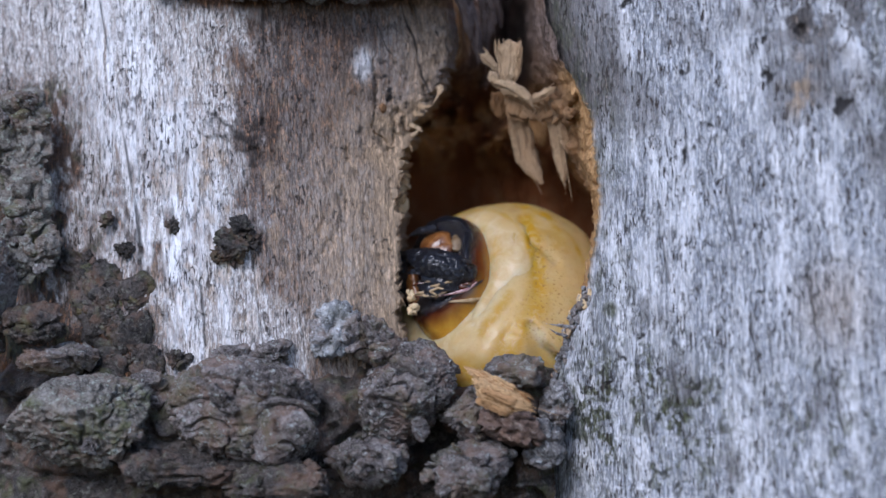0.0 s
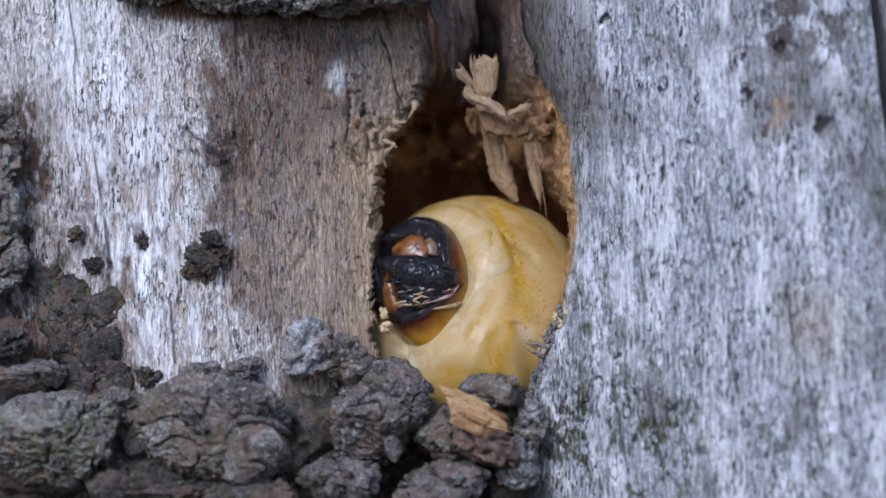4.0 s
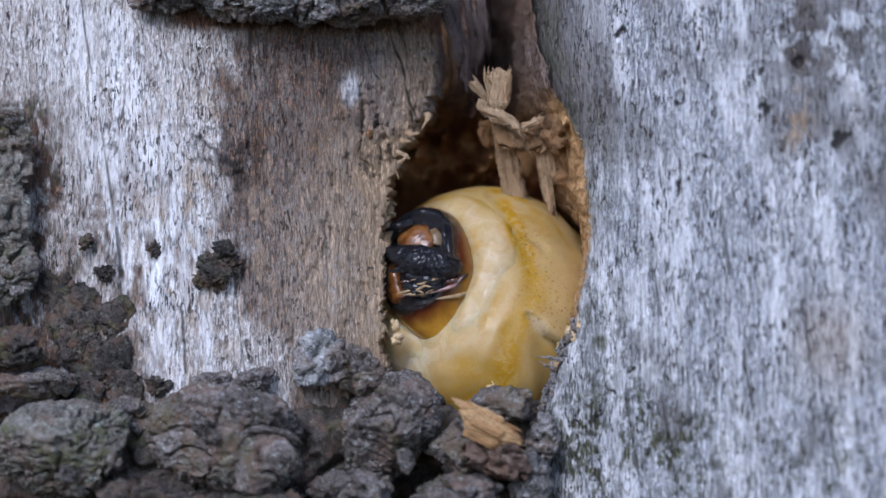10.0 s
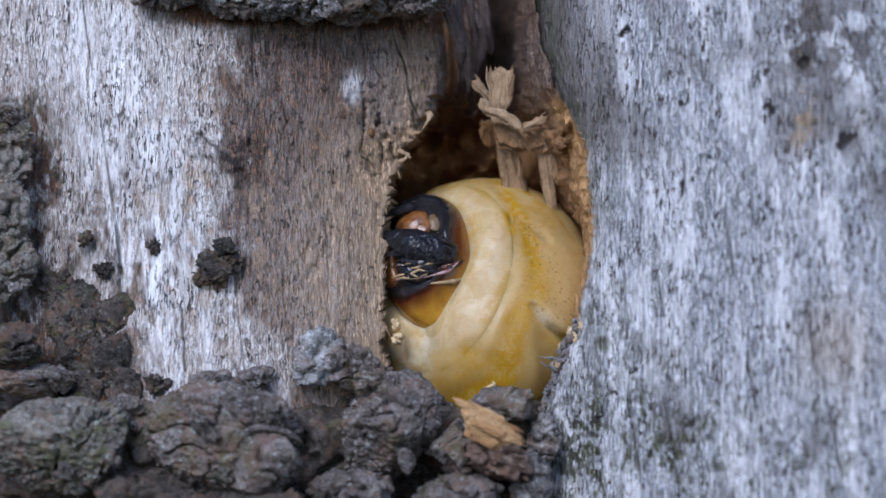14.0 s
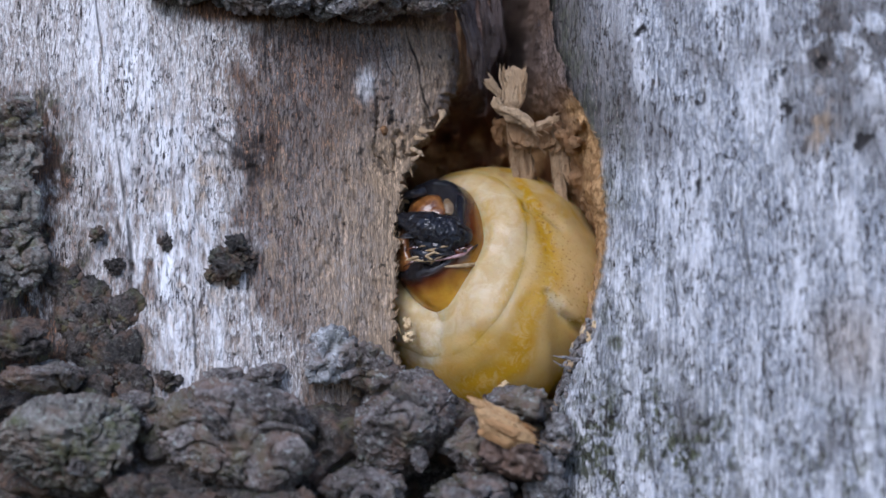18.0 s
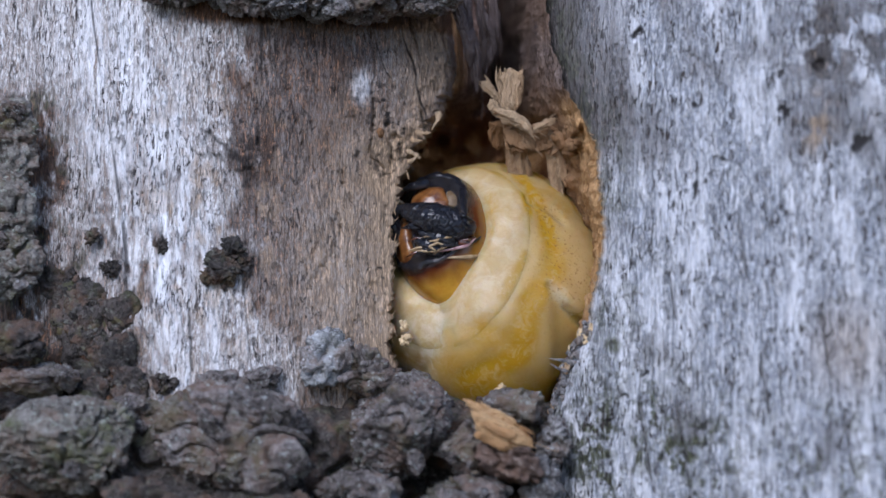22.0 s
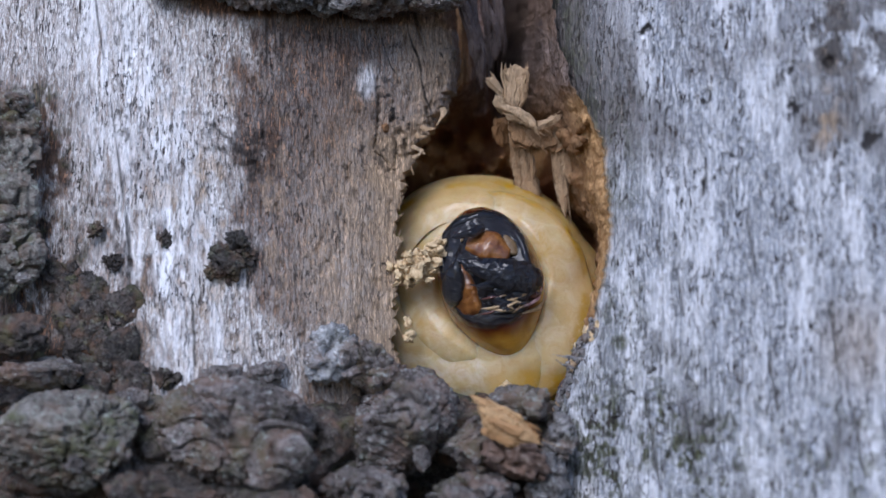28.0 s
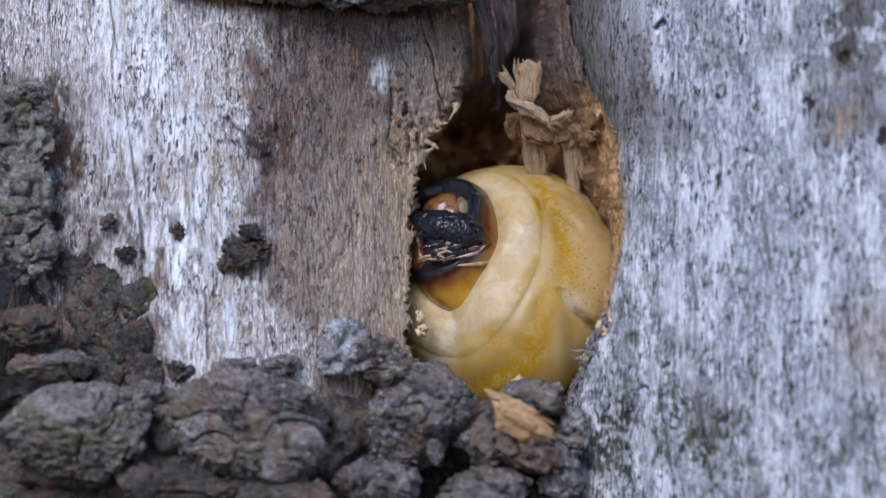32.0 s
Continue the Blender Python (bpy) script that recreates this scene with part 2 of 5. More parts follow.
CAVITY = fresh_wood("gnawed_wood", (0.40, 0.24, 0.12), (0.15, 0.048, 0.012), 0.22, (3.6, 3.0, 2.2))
SPLINTER = fresh_wood("torn_fibre", (0.76, 0.565, 0.36), (0.30, 0.165, 0.075), 0.3, (8, 8, 2.4))
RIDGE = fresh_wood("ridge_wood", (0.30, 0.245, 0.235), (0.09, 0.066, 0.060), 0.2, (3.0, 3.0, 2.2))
FRASS = fresh_wood("frass", (0.80, 0.62, 0.38), (0.50, 0.34, 0.16), 0.65)
CHIP = fresh_wood("chip_wood", (0.74, 0.49, 0.25), (0.33, 0.16, 0.06), 0.4, (2.5, 3.0, 5.0))


def bark_material(name, dark, mid, light, lichen, moss=0.35):
    """Corky bark: crusty grey over brown-black, lichen flecks, a little moss. Random per object."""
    m, n, l, bsdf = material(name)
    big = noise_tex(n, l, coords(n, l, (0.28, 0.28, 0.28), 0, True), 1.0, 5, 0.6, 0.6)
    crust = noise_tex(n, l, coords(n, l, (1.6, 1.6, 2.0), 20, True), 1.0, 5, 0.65, 0.8)
    fine = noise_tex(n, l, coords(n, l, (5.5, 5.5, 3.2), 25, True), 1.0, 4, 0.7, 0.8)
    grit = noise_tex(n, l, coords(n, l, (2.6, 2.6, 3.4), 33, True), 1.0, 4, 0.65)
    spots = noise_tex(n, l, coords(n, l, (1.9, 1.9, 2.3), 40, True), 1.0, 5, 0.75)
    col = mix(n, l, grey(n, l, crust, 0.36, 0.62), dark, mid)
    col = mix(n, l, grey(n, l, big, 0.42, 0.62), col, mix(n, l, grey(n, l, crust, 0.4, 0.6), mid, light))
    col = mix(n, l, product(n, l, grey(n, l, fine, 0.50, 0.62), 0.7), col, light)
    col = mix(n, l, product(n, l, grey(n, l, grit, 0.56, 0.66), 0.75), col, tuple(c * 0.6 for c in dark))
    col = mix(n, l, product(n, l, grey(n, l, noise_tex(n, l, coords(n, l, (0.3, 0.3, 0.3), 15, True), 1.0, 5, 0.7), 0.48, 0.62), 0.6), col, (0.19, 0.11, 0.07))
    col = mix(n, l, product(n, l, grey(n, l, spots, 0.57, 0.62), 0.8), col, lichen)
    col = mix(n, l, product(n, l, grey(n, l, noise_tex(n, l, coords(n, l, (0.3, 0.3, 0.3), 70, True), 1.0, 5, 0.75), 0.52, 0.64), moss), col, (0.10, 0.115, 0.035))
    l.new(col, bsdf.inputs["Base Color"])
    bsdf.inputs["Roughness"].default_value = 0.7
    bsdf.inputs["Specular IOR Level"].default_value = 0.35
    bump(n, l, bsdf, mix(n, l, 0.4, mix(n, l, 0.5, crust, grit), fine), 1.0, 0.6)
    return m


BARK = bark_material("bark", (0.026, 0.021, 0.018), (0.135, 0.115, 0.104), (0.33, 0.30, 0.29), (0.40, 0.43, 0.41))
BARK_PALE = bark_material("lichened_bark", (0.06, 0.055, 0.05), (0.20, 0.19, 0.19), (0.42, 0.41, 0.41), (0.55, 0.57, 0.56), 0.2)
BARK_LICHEN = bark_material("pale_lichen", (0.10, 0.10, 0.10), (0.32, 0.33, 0.34), (0.58, 0.60, 0.62), (0.72, 0.75, 0.76), 0.15)
BARK_MOSSY = bark_material("mossy_bark", (0.055, 0.046, 0.038), (0.185, 0.17, 0.148), (0.36, 0.345, 0.315), (0.42, 0.47, 0.41), 0.7)
BARK_DARK = bark_material("black_crust", (0.012, 0.011, 0.010), (0.040, 0.036, 0.033), (0.10, 0.09, 0.085), (0.16, 0.16, 0.14), 0.3)
# dark bark: paints the shade between chunks, and colours real dark crusts
BARK_SHADE_CRUST = bark_material("shade_and_crust", (0.012, 0.010, 0.008), (0.055, 0.046, 0.040), (0.15, 0.13, 0.12), (0.20, 0.20, 0.17), 0.5)
BARK_RED = bark_material("inner_bark", (0.055, 0.034, 0.026), (0.15, 0.10, 0.078), (0.25, 0.18, 0.15), (0.30, 0.24, 0.20), 0.0)

# Larva skin: translucent cream with ochre stain (mask red), brown dots (green) and yellower translucent folds (blue); marks red: milky.
SKIN, n, l, bsdf = material("larva_skin")
red, green, blue = masks(n, l)
milk, olive, _ = masks(n, l, "marks")
mottle = noise_tex(n, l, coords(n, l, (0.5, 0.5, 0.5)), 1.0, 4, 0.6)
pores = noise_tex(n, l, coords(n, l, (5.0, 5.0, 5.0)), 1.0, 2, 0.5)
rough_stain = noise_tex(n, l, coords(n, l, (1.5, 1.5, 1.5)), 1.0, 5, 0.66, 0.9)
vein = noise_tex(n, l, coords(n, l, (0.8, 0.8, 0.8)), 1.0, 4, 0.6, 0.8)
wet = noise_tex(n, l, coords(n, l, (1.1, 1.1, 1.1)), 1.0, 3, 0.6, 0.5)
skin = mix(n, l, grey(n, l, mottle, 0.35, 0.65), (0.395, 0.268, 0.104), (0.468, 0.336, 0.157))
skin = mix(n, l, product(n, l, grey(n, l, vein, 0.48, 0.70), 0.35), skin, (0.47, 0.36, 0.172))
skin = mix(n, l, product(n, l, blue, 0.6), skin, (0.43, 0.27, 0.06))
skin = mix(n, l, milk, skin, mix(n, l, grey(n, l, vein, 0.40, 0.62), (0.45, 0.34, 0.165), (0.56, 0.475, 0.33)))
skin = mix(n, l, product(n, l, olive, grey(n, l, rough_stain, 0.36, 0.56)), skin, (0.27, 0.185, 0.035))
skin = mix(n, l, product(n, l, red, grey(n, l, rough_stain, 0.32, 0.52)), skin, (0.375, 0.212, 0.006))
skin = mix(n, l, product(n, l, green, grey(n, l, pores, 0.61, 0.66)), skin, (0.22, 0.12, 0.03))
l.new(skin, bsdf.inputs["Base Color"])
bsdf.inputs["Roughness"].default_value = 0.40
bsdf.inputs["Specular IOR Level"].default_value = 0.2
bsdf.inputs["Subsurface Weight"].default_value = 0.7
bsdf.inputs["Subsurface Radius"].default_value = (1.0, 0.6, 0.28)
bsdf.inputs["Subsurface Scale"].default_value = 0.0014
l.new(ramp(n, l, wet, [(0.46, (0.04,) * 3), (0.66, (0.5,) * 3)]), bsdf.inputs["Coat Weight"])
bsdf.inputs["Coat Roughness"].default_value = 0.22
bump(n, l, bsdf, mix(n, l, 0.4, mix(n, l, 0.5, rough_stain, mottle), pores), 0.4, 0.10)

# Head capsule: amber cuticle, mask red burns it to black-brown, green to red-brown.
AMBER, n, l, bsdf = material("amber_cuticle")
red, green, blue = masks(n, l)
cloud = noise_tex(n, l, coords(n, l, (0.8, 0.8, 0.8)), 1.0, 4, 0.6, 0.4)
amber = mix(n, l, grey(n, l, cloud, 0.35, 0.65), (0.46, 0.22, 0.018), (0.58, 0.32, 0.035))
amber = mix(n, l, green, amber, (0.085, 0.016, 0.005))
amber = mix(n, l, red, amber, (0.006, 0.005, 0.007))
l.new(amber, bsdf.inputs["Base Color"])
bsdf.inputs["Roughness"].default_value = 0.22
bsdf.inputs["Subsurface Weight"].default_value = 0.25
bsdf.inputs["Subsurface Radius"].default_value = (1.0, 0.4, 0.1)
bsdf.inputs["Subsurface Scale"].default_value = 0.0006
bsdf.inputs["Coat Weight"].default_value = 0.4
bsdf.inputs["Coat Roughness"].default_value = 0.1
crisp = noise_tex(n, l, coords(n, l, (2.6, 2.6, 4.0), 25), 1.0, 5, 0.65, 1.2)
bump(n, l, bsdf, mix(n, l, red, product(n, l, cloud, 0.15), crisp), 0.7, 0.5)

BLACK, n, l, bsdf = material("black_chitin")
wrinkle = noise_tex(n, l, coords(n, l, (2.2, 2.2, 4.2), 30), 1.0, 5, 0.65, 1.6)
crisp = noise_tex(n, l, coords(n, l, (5.0, 5.0, 9.0), 25), 1.0, 4, 0.65, 1.4)
l.new(mix(n, l, grey(n, l, wrinkle, 0.5, 0.75), (0.005, 0.007, 0.015), (0.030, 0.028, 0.036)), bsdf.inputs["Base Color"])
bsdf.inputs["Roughness"].default_value = 0.34
bsdf.inputs["Specular IOR Level"].default_value = 0.5
bsdf.inputs["Coat Weight"].default_value = 0.55
bsdf.inputs["Coat Roughness"].default_value = 0.07
bump(n, l, bsdf, mix(n, l, 0.4, wrinkle, crisp), 1.0, 0.9)

MEMBRANE, n, l, bsdf = material("mouth_membrane")
cloud = noise_tex(n, l, coords(n, l, (1.4, 1.4, 1.4)), 1.0, 4, 0.6)
l.new(mix(n, l, grey(n, l, cloud, 0.35, 0.65), (0.095, 0.028, 0.006), (0.25, 0.105, 0.026)), bsdf.inputs["Base Color"])
bsdf.inputs["Roughness"].default_value = 0.3
bsdf.inputs["Coat Weight"].default_value = 0.35
bsdf.inputs["Coat Roughness"].default_value = 0.12
bump(n, l, bsdf, cloud, 0.5, 0.2)

AMBER_DARK, n, l, bsdf = material("red_cuticle")
cloud = noise_tex(n, l, coords(n, l, (1.4, 1.4, 1.4)), 1.0, 4, 0.6)
l.new(mix(n, l, grey(n, l, cloud, 0.35, 0.65), (0.035, 0.010, 0.006), (0.10, 0.026, 0.012)), bsdf.inputs["Base Color"])
bsdf.inputs["Roughness"].default_value = 0.15
bsdf.inputs["Coat Weight"].default_value = 1.0
bump(n, l, bsdf, cloud, 0.6, 0.2)

PALP, n, l, bsdf = material("tan_cuticle")
cloud = noise_tex(n, l, coords(n, l, (2, 2, 2)), 1.0, 3, 0.6)
l.new(mix(n, l, grey(n, l, cloud, 0.35, 0.65), (0.26, 0.175, 0.085), (0.46, 0.34, 0.20)), bsdf.inputs["Base Color"])
bsdf.inputs["Roughness"].default_value = 0.42
bsdf.inputs["Specular IOR Level"].default_value = 0.3

SLIVER, n, l, bsdf = material("mouth_plate")
cloud = noise_tex(n, l, coords(n, l, (2, 2, 2)), 1.0, 3, 0.6)
l.new(mix(n, l, grey(n, l, cloud, 0.35, 0.65), (0.10, 0.062, 0.030), (0.19, 0.13, 0.07)), bsdf.inputs["Base Color"])
bsdf.inputs["Roughness"].default_value = 0.35

# pink-white colour that stands in for a wet highlight
GLINT, n, l, bsdf = material("glint_cuticle")
cloud = noise_tex(n, l, coords(n, l, (2, 2, 2)), 1.0, 3, 0.6)
l.new(mix(n, l, grey(n, l, cloud, 0.35, 0.65), (0.22, 0.10, 0.10), (0.50, 0.33, 0.32)), bsdf.inputs["Base Color"])
bsdf.inputs["Roughness"].default_value = 0.25
bsdf.inputs["Coat Weight"].default_value = 0.8

PLAIN, n, l, bsdf = material("dark_heartwood")
g = noise_tex(n, l, coords(n, l, (0.3, 0.3, 0.05)), 1.0, 4, 0.6)
l.new(mix(n, l, grey(n, l, g, 0.35, 0.65), (0.10, 0.08, 0.065), (0.22, 0.19, 0.17)), bsdf.inputs["Base Color"])
bsdf.inputs["Roughness"].default_value = 0.8


# ---- mesh helpers ----
def mesh_from(name, verts, faces, mat, mask=None, marks=None):
    """A smooth mesh from arrays in millimetres; mask: rows of red, green, blue for each vertex."""
    me = bpy.data.meshes.new(name)
    me.from_pydata((np.asarray(verts) * MM).tolist(), [], [tuple(f) for f in np.asarray(faces).tolist()] if not isinstance(faces, list) else faces)
    me.materials.append(mat)
    me.polygons.foreach_set("use_smooth", np.ones(len(me.polygons), bool))
    for key, rows in (("mask", mask), ("marks", marks)):
        if rows is None:
            continue
        at = me.attributes.new(key, "FLOAT_COLOR", "POINT")
        rgba = np.c_[np.clip(rows, 0, 1), np.ones(len(rows))]
        at.data.foreach_set("color", rgba.astype(np.float32).ravel())
    me.update()
    return me


def part(name, me, parent, label=""):
    ob = new(name, me)
    ob.parent = parent
    return tagged(ob, label) if label else ob


def grid_faces(rows, cols, keep=None, wrap=False):
    i, j = np.meshgrid(np.arange(rows - 1), np.arange(cols if wrap else cols - 1), indexing="ij")
    j2 = (j + 1) % cols
    f = np.stack([i * cols + j, i * cols + j2, (i + 1) * cols + j2, (i + 1) * cols + j], -1)
    return f.reshape(-1, 4) if keep is None else f[keep]


def curve_at(z, knots):
    """A smooth line through (z, value) knots, ordered by rising z."""
    zs, vs = zip(*knots)
    out = 0
    for d in (-0.6, -0.3, 0, 0.3, 0.6):
        out = out + np.interp(z + d, zs, vs)
    return out / 5


# ---- the shape of the trunk's surface: depth y over (x, z), y growing into the trunk ----
def left_depth(x, z):
    return 8.41 + 0.72 * x + 0.133 * z + 0.0204 * x * x


def right_depth(x, z):
    return 11.0 - 1.28 * x + 0.121 * z + 0.0196 * x * x


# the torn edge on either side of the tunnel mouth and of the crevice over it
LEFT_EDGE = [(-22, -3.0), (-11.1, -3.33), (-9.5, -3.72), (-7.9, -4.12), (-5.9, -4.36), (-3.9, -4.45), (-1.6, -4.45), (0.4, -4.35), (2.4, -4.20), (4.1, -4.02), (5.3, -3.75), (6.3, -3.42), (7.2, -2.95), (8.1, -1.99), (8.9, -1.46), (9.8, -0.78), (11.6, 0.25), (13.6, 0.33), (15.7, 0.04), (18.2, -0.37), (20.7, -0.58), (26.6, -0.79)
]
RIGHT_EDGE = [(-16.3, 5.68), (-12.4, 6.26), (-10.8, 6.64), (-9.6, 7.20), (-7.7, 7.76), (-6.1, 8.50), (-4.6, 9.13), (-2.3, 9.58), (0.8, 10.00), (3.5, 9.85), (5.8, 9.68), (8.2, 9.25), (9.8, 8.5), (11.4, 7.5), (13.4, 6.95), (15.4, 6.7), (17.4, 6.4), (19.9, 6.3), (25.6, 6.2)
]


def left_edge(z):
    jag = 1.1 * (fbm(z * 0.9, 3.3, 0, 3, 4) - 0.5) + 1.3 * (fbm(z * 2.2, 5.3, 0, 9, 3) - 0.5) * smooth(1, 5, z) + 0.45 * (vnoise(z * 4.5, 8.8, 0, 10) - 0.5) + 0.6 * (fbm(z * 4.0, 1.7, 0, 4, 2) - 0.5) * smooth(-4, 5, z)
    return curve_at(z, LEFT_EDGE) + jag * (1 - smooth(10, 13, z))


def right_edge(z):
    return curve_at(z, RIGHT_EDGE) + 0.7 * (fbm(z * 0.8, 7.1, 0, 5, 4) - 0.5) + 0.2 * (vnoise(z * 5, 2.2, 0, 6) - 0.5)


def crack_line(z):
    return 28.3 - 0.085 * (z - 17) + 0.35 * (fbm(z * 0.3, 4.4, 0, 8, 3) - 0.5)


def sheet(edge_in, edge_out, z0, z1, nz, nx, depth, relief, skirt):
    """A relief sheet between two edge lines, with its edges turned back into the trunk by skirt."""
    z = np.linspace(z0, z1, nz)[:, None]
    s = np.linspace(0, 1, nx)[None, :]
    a, b = edge_in(z), edge_out(z)
    x = a + (b - a) * s
    zz = z + 0 * s
    y = depth(x, zz) + relief(x, zz)
    back = lambda xx, yy: np.stack([xx, yy, zz[:, :1]], -1)
    v = np.stack([x, y, zz], -1)
    rims = []
    for k in (1.0, 0.35):
        rims.append(back(x[:, :1] + 0.25 * k, y[:, :1] + skirt * k))
    rims2 = [back(x[:, -1:] - 0.1 * k, y[:, -1:] + skirt * k) for k in (0.35, 1.0)]
    v = np.concatenate(rims + [v] + rims2, 1)
    return v, x, zz


tree = new("tree_trunk")
tagged(tree, "weathered grey dead tree trunk with a gnawed larva tunnel", "tree trunk", kind="structure")

# ---- bleached wood panel with the brown stain ----
GRAIN = math.tan(radians(5))


def left_relief(x, z):
    xs = x + GRAIN * z
    r = 0.22 * (fbm(xs * 0.9, z * 0.12, 0, 11, 3) - 0.5) * 2
    r = r + 0.10 * (fbm(xs * 4.0, z * 0.5, 0, 12, 3) - 0.5) * 2
    pits = smooth(0.62, 0.8, fbm(xs * 2.4, z * 0.8, 0, 13, 3))
    r = r + 0.22 * pits
    # a torn step where a layer of wood has come away
    step = smooth(-0.25, 0.25, z - (5.5 - 0.35 * (x + 15)) + 1.2 * (fbm(x * 0.8, z * 0.8, 0, 14, 3) - 0.5))
    r = r - 0.25 * step * blob(x, z, -15.5, 6.0, 2.6, 2.2)
    # ragged lips and splits toward the tunnel mouth
    near = smooth(4.5, 0.3, left_edge(z) - x)
    r = r + near * 0.9 * (fbm(x * 1.2, z * 1.2, 0, 15, 4) - 0.5) * smooth(3, 7, z) + 0.7 * (fbm(x * 0.9, z * 0.9, 0, 75, 4) - 0.5) * blob(x, z, -4.5, 9.5, 3.0, 4.0, 0.7)
    split = ridged(xs * 0.55 + 0.9 * fbm(x * 0.6, z * 0.35, 0, 2, 3), z * 0.10, 0, 16, 3)
    r = r + 0.45 * smooth(0.94, 0.995, split) * smooth(0.42, 0.6, fbm(x * 0.7, z * 0.25, 0, 61, 3)) * blob(x, z, -3.0, 11.0, 4.5, 6.0)
    return r + 1.6 * smooth(1.0, 0.0, left_edge(z) - x) ** 2 * smooth(7, 12, z)


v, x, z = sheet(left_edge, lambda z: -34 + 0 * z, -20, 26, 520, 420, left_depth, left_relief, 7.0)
xs = x + GRAIN * z
wob = 5.0 * (fbm(x * 0.45, z * 0.25, 0, 21, 4) - 0.5) + 5.0 * (fbm(xs * 1.6, z * 0.5, 0, 30, 4) - 0.5)
brown = (1 - 0.4 * blob(x, z, -2.0, 12.0, 3.5, 4.5, 0.8)) * (1 - 0.7 * blob(x, z, -3.5, -3.0, 7.0, 8.5, 0.8)) * smooth(-15.9, -13.3, x + wob + 0.05 * z - 4.2 * smooth(-2.5, -7.0, z)) * (0.85 + 0.5 * fbm(x * 0.5, z * 0.4, 0, 22, 3) - 0.25)
pale_low = blob(x, z, -3.6, -1.5, 6.0, 9.5, 0.8) * 1.0
fresh = 0.95 * smooth(4.0, 0.2, left_edge(z) - x + 2.0 * (fbm(x, z * 0.6, 0, 23, 3) - 0.5)) * smooth(12, 8, z) + 0.6 * blob(x, z, -5.0, 6.5, 2.6, 2.4, 0.6)
tatter = blob(x, z, -16.5, 1.0, 5.5, 9.0, 0.8) * smooth(0.56, 0.66, fbm(xs * 0.9, z * 0.5, 0, 35, 4))
fresh = np.maximum(fresh, 0.55 * tatter)
fresh = np.maximum(fresh, pale_low * (0.7 + 0.3 * smooth(0.3, 0.6, fbm(xs * 1.0, z * 0.2, 0, 24, 3))))
fresh = np.maximum(fresh, 0.75 * blob(x, z, -1.4, 12.0, 2.6, 4.5, 0.9) * smooth(0.0, 1.2, left_edge(z) - x))
lip = smooth(1.4, 0.4, left_edge(z) - x) * smooth(8.5, 10.5, z)
# brown strip below the overhang: stain with the bark's shadow painted in
shade_stain = smooth(14.9, 15.9, z + 1.2 * (fbm(x * 0.6, z * 0.5, 0, 25, 3) - 0.5)) * smooth(-21, -18, x)
rot = smooth(-22.8, -26.0, x + 2.6 * (fbm(x * 0.4, z * 0.4, 0, 26, 4) - 0.5) * 1.5 - 0.10 * (z + 2) * (z < 0)) * smooth(12.5, 8, z)
rot = rot * (1 - 0.65 * smooth(-2, 2, z)) * (0.25 + 0.6 * smooth(0.40, 0.56, fbm(xs * 1.3, z * 0.8, 0, 34, 4)))
rot = np.maximum(rot, smooth(-5.0, -8.0, z + 2.0 * (fbm(x * 0.5, z * 0.5, 0, 27, 4) - 0.5)) * smooth(-19, -23, x))
rot = np.maximum(rot, 0.95 * smooth(-26.2, -28.6, x + 5.0 * (fbm(x * 0.45, z * 0.35, 0, 64, 4) - 0.5)) * smooth(13, 9, z) * smooth(0.36, 0.54, fbm(xs * 1.4, z * 0.9, 0, 65, 4)))
edge_brown = 0.8 * blob(x, z, -23, -3, 4.5, 9, 0.7) * smooth(0.4, 0.62, fbm(xs * 1.2, z * 0.6, 0, 28, 4))
red_mask = np.clip(np.maximum.reduce([brown, shade_stain, rot, edge_brown, 0.5 * lip, 0.55 * blob(x, z, -3.5, 11.5, 4.5, 5.5, 0.6)]), 0, 1)
green_mask = 0.9 * rot * smooth(0.45, 0.65, fbm(x * 0.8, z * 0.8, 0, 29, 3))
pad = lambda m: np.concatenate([m[:, :1], m[:, :1], m, m[:, -1:], m[:, -1:]], 1).ravel()
rub = blob(x + 0.24 * z, z, -20.5, 3, 4.0, 16, 0.7) * smooth(0.28, 0.5, fbm(xs * 0.9, z * 0.06, 0, 17, 3))
rub = np.maximum(rub, 0.7 * blob(x, z, -17.5, -3.0, 3.0, 5.0, 0.7) * smooth(0.4, 0.6, fbm(xs * 1.2, z * 0.08, 0, 18, 3)))
torn = 0.95 * stroke(x + 1.6 * (fbm(x * 1.5, z * 1.5, 0, 36, 3) - 0.5), z + 1.8 * (fbm(x * 1.5, z * 1.5, 0, 37, 3) - 0.5), [(-17.2, 7.6), (-16.0, 6.9), (-15.2, 6.8), (-14.4, 5.6), (-14.2, 4.2)], 0.30, 0.9)
torn = np.maximum(torn, 0.8 * stroke(x + 0.8 * (fbm(x * 1.2, z * 1.2, 0, 38, 3) - 0.5), z, [(-22.6, -0.2), (-22.2, -5.0)], 0.10, 0.9))
torn = np.maximum(torn, 0.9 * stroke(x, z + 0.3 * (fbm(x * 2, z * 2, 0, 39, 2) - 0.5), [(-18.0, -4.2), (-17.7, -8.5)], 0.09, 0.9))
rub = np.maximum(rub, 0.9 * blob(x + 1.2 * (fbm(x * 1.5, z * 1.5, 0, 74, 3) - 0.5), z, -6.6, 11.3, 0.5, 1.1, 0.5))
bare = 0.8 * blob(x, z, -6.6, 11.3, 0.7, 1.2, 0.6)
red_mask = red_mask * (1 - bare)
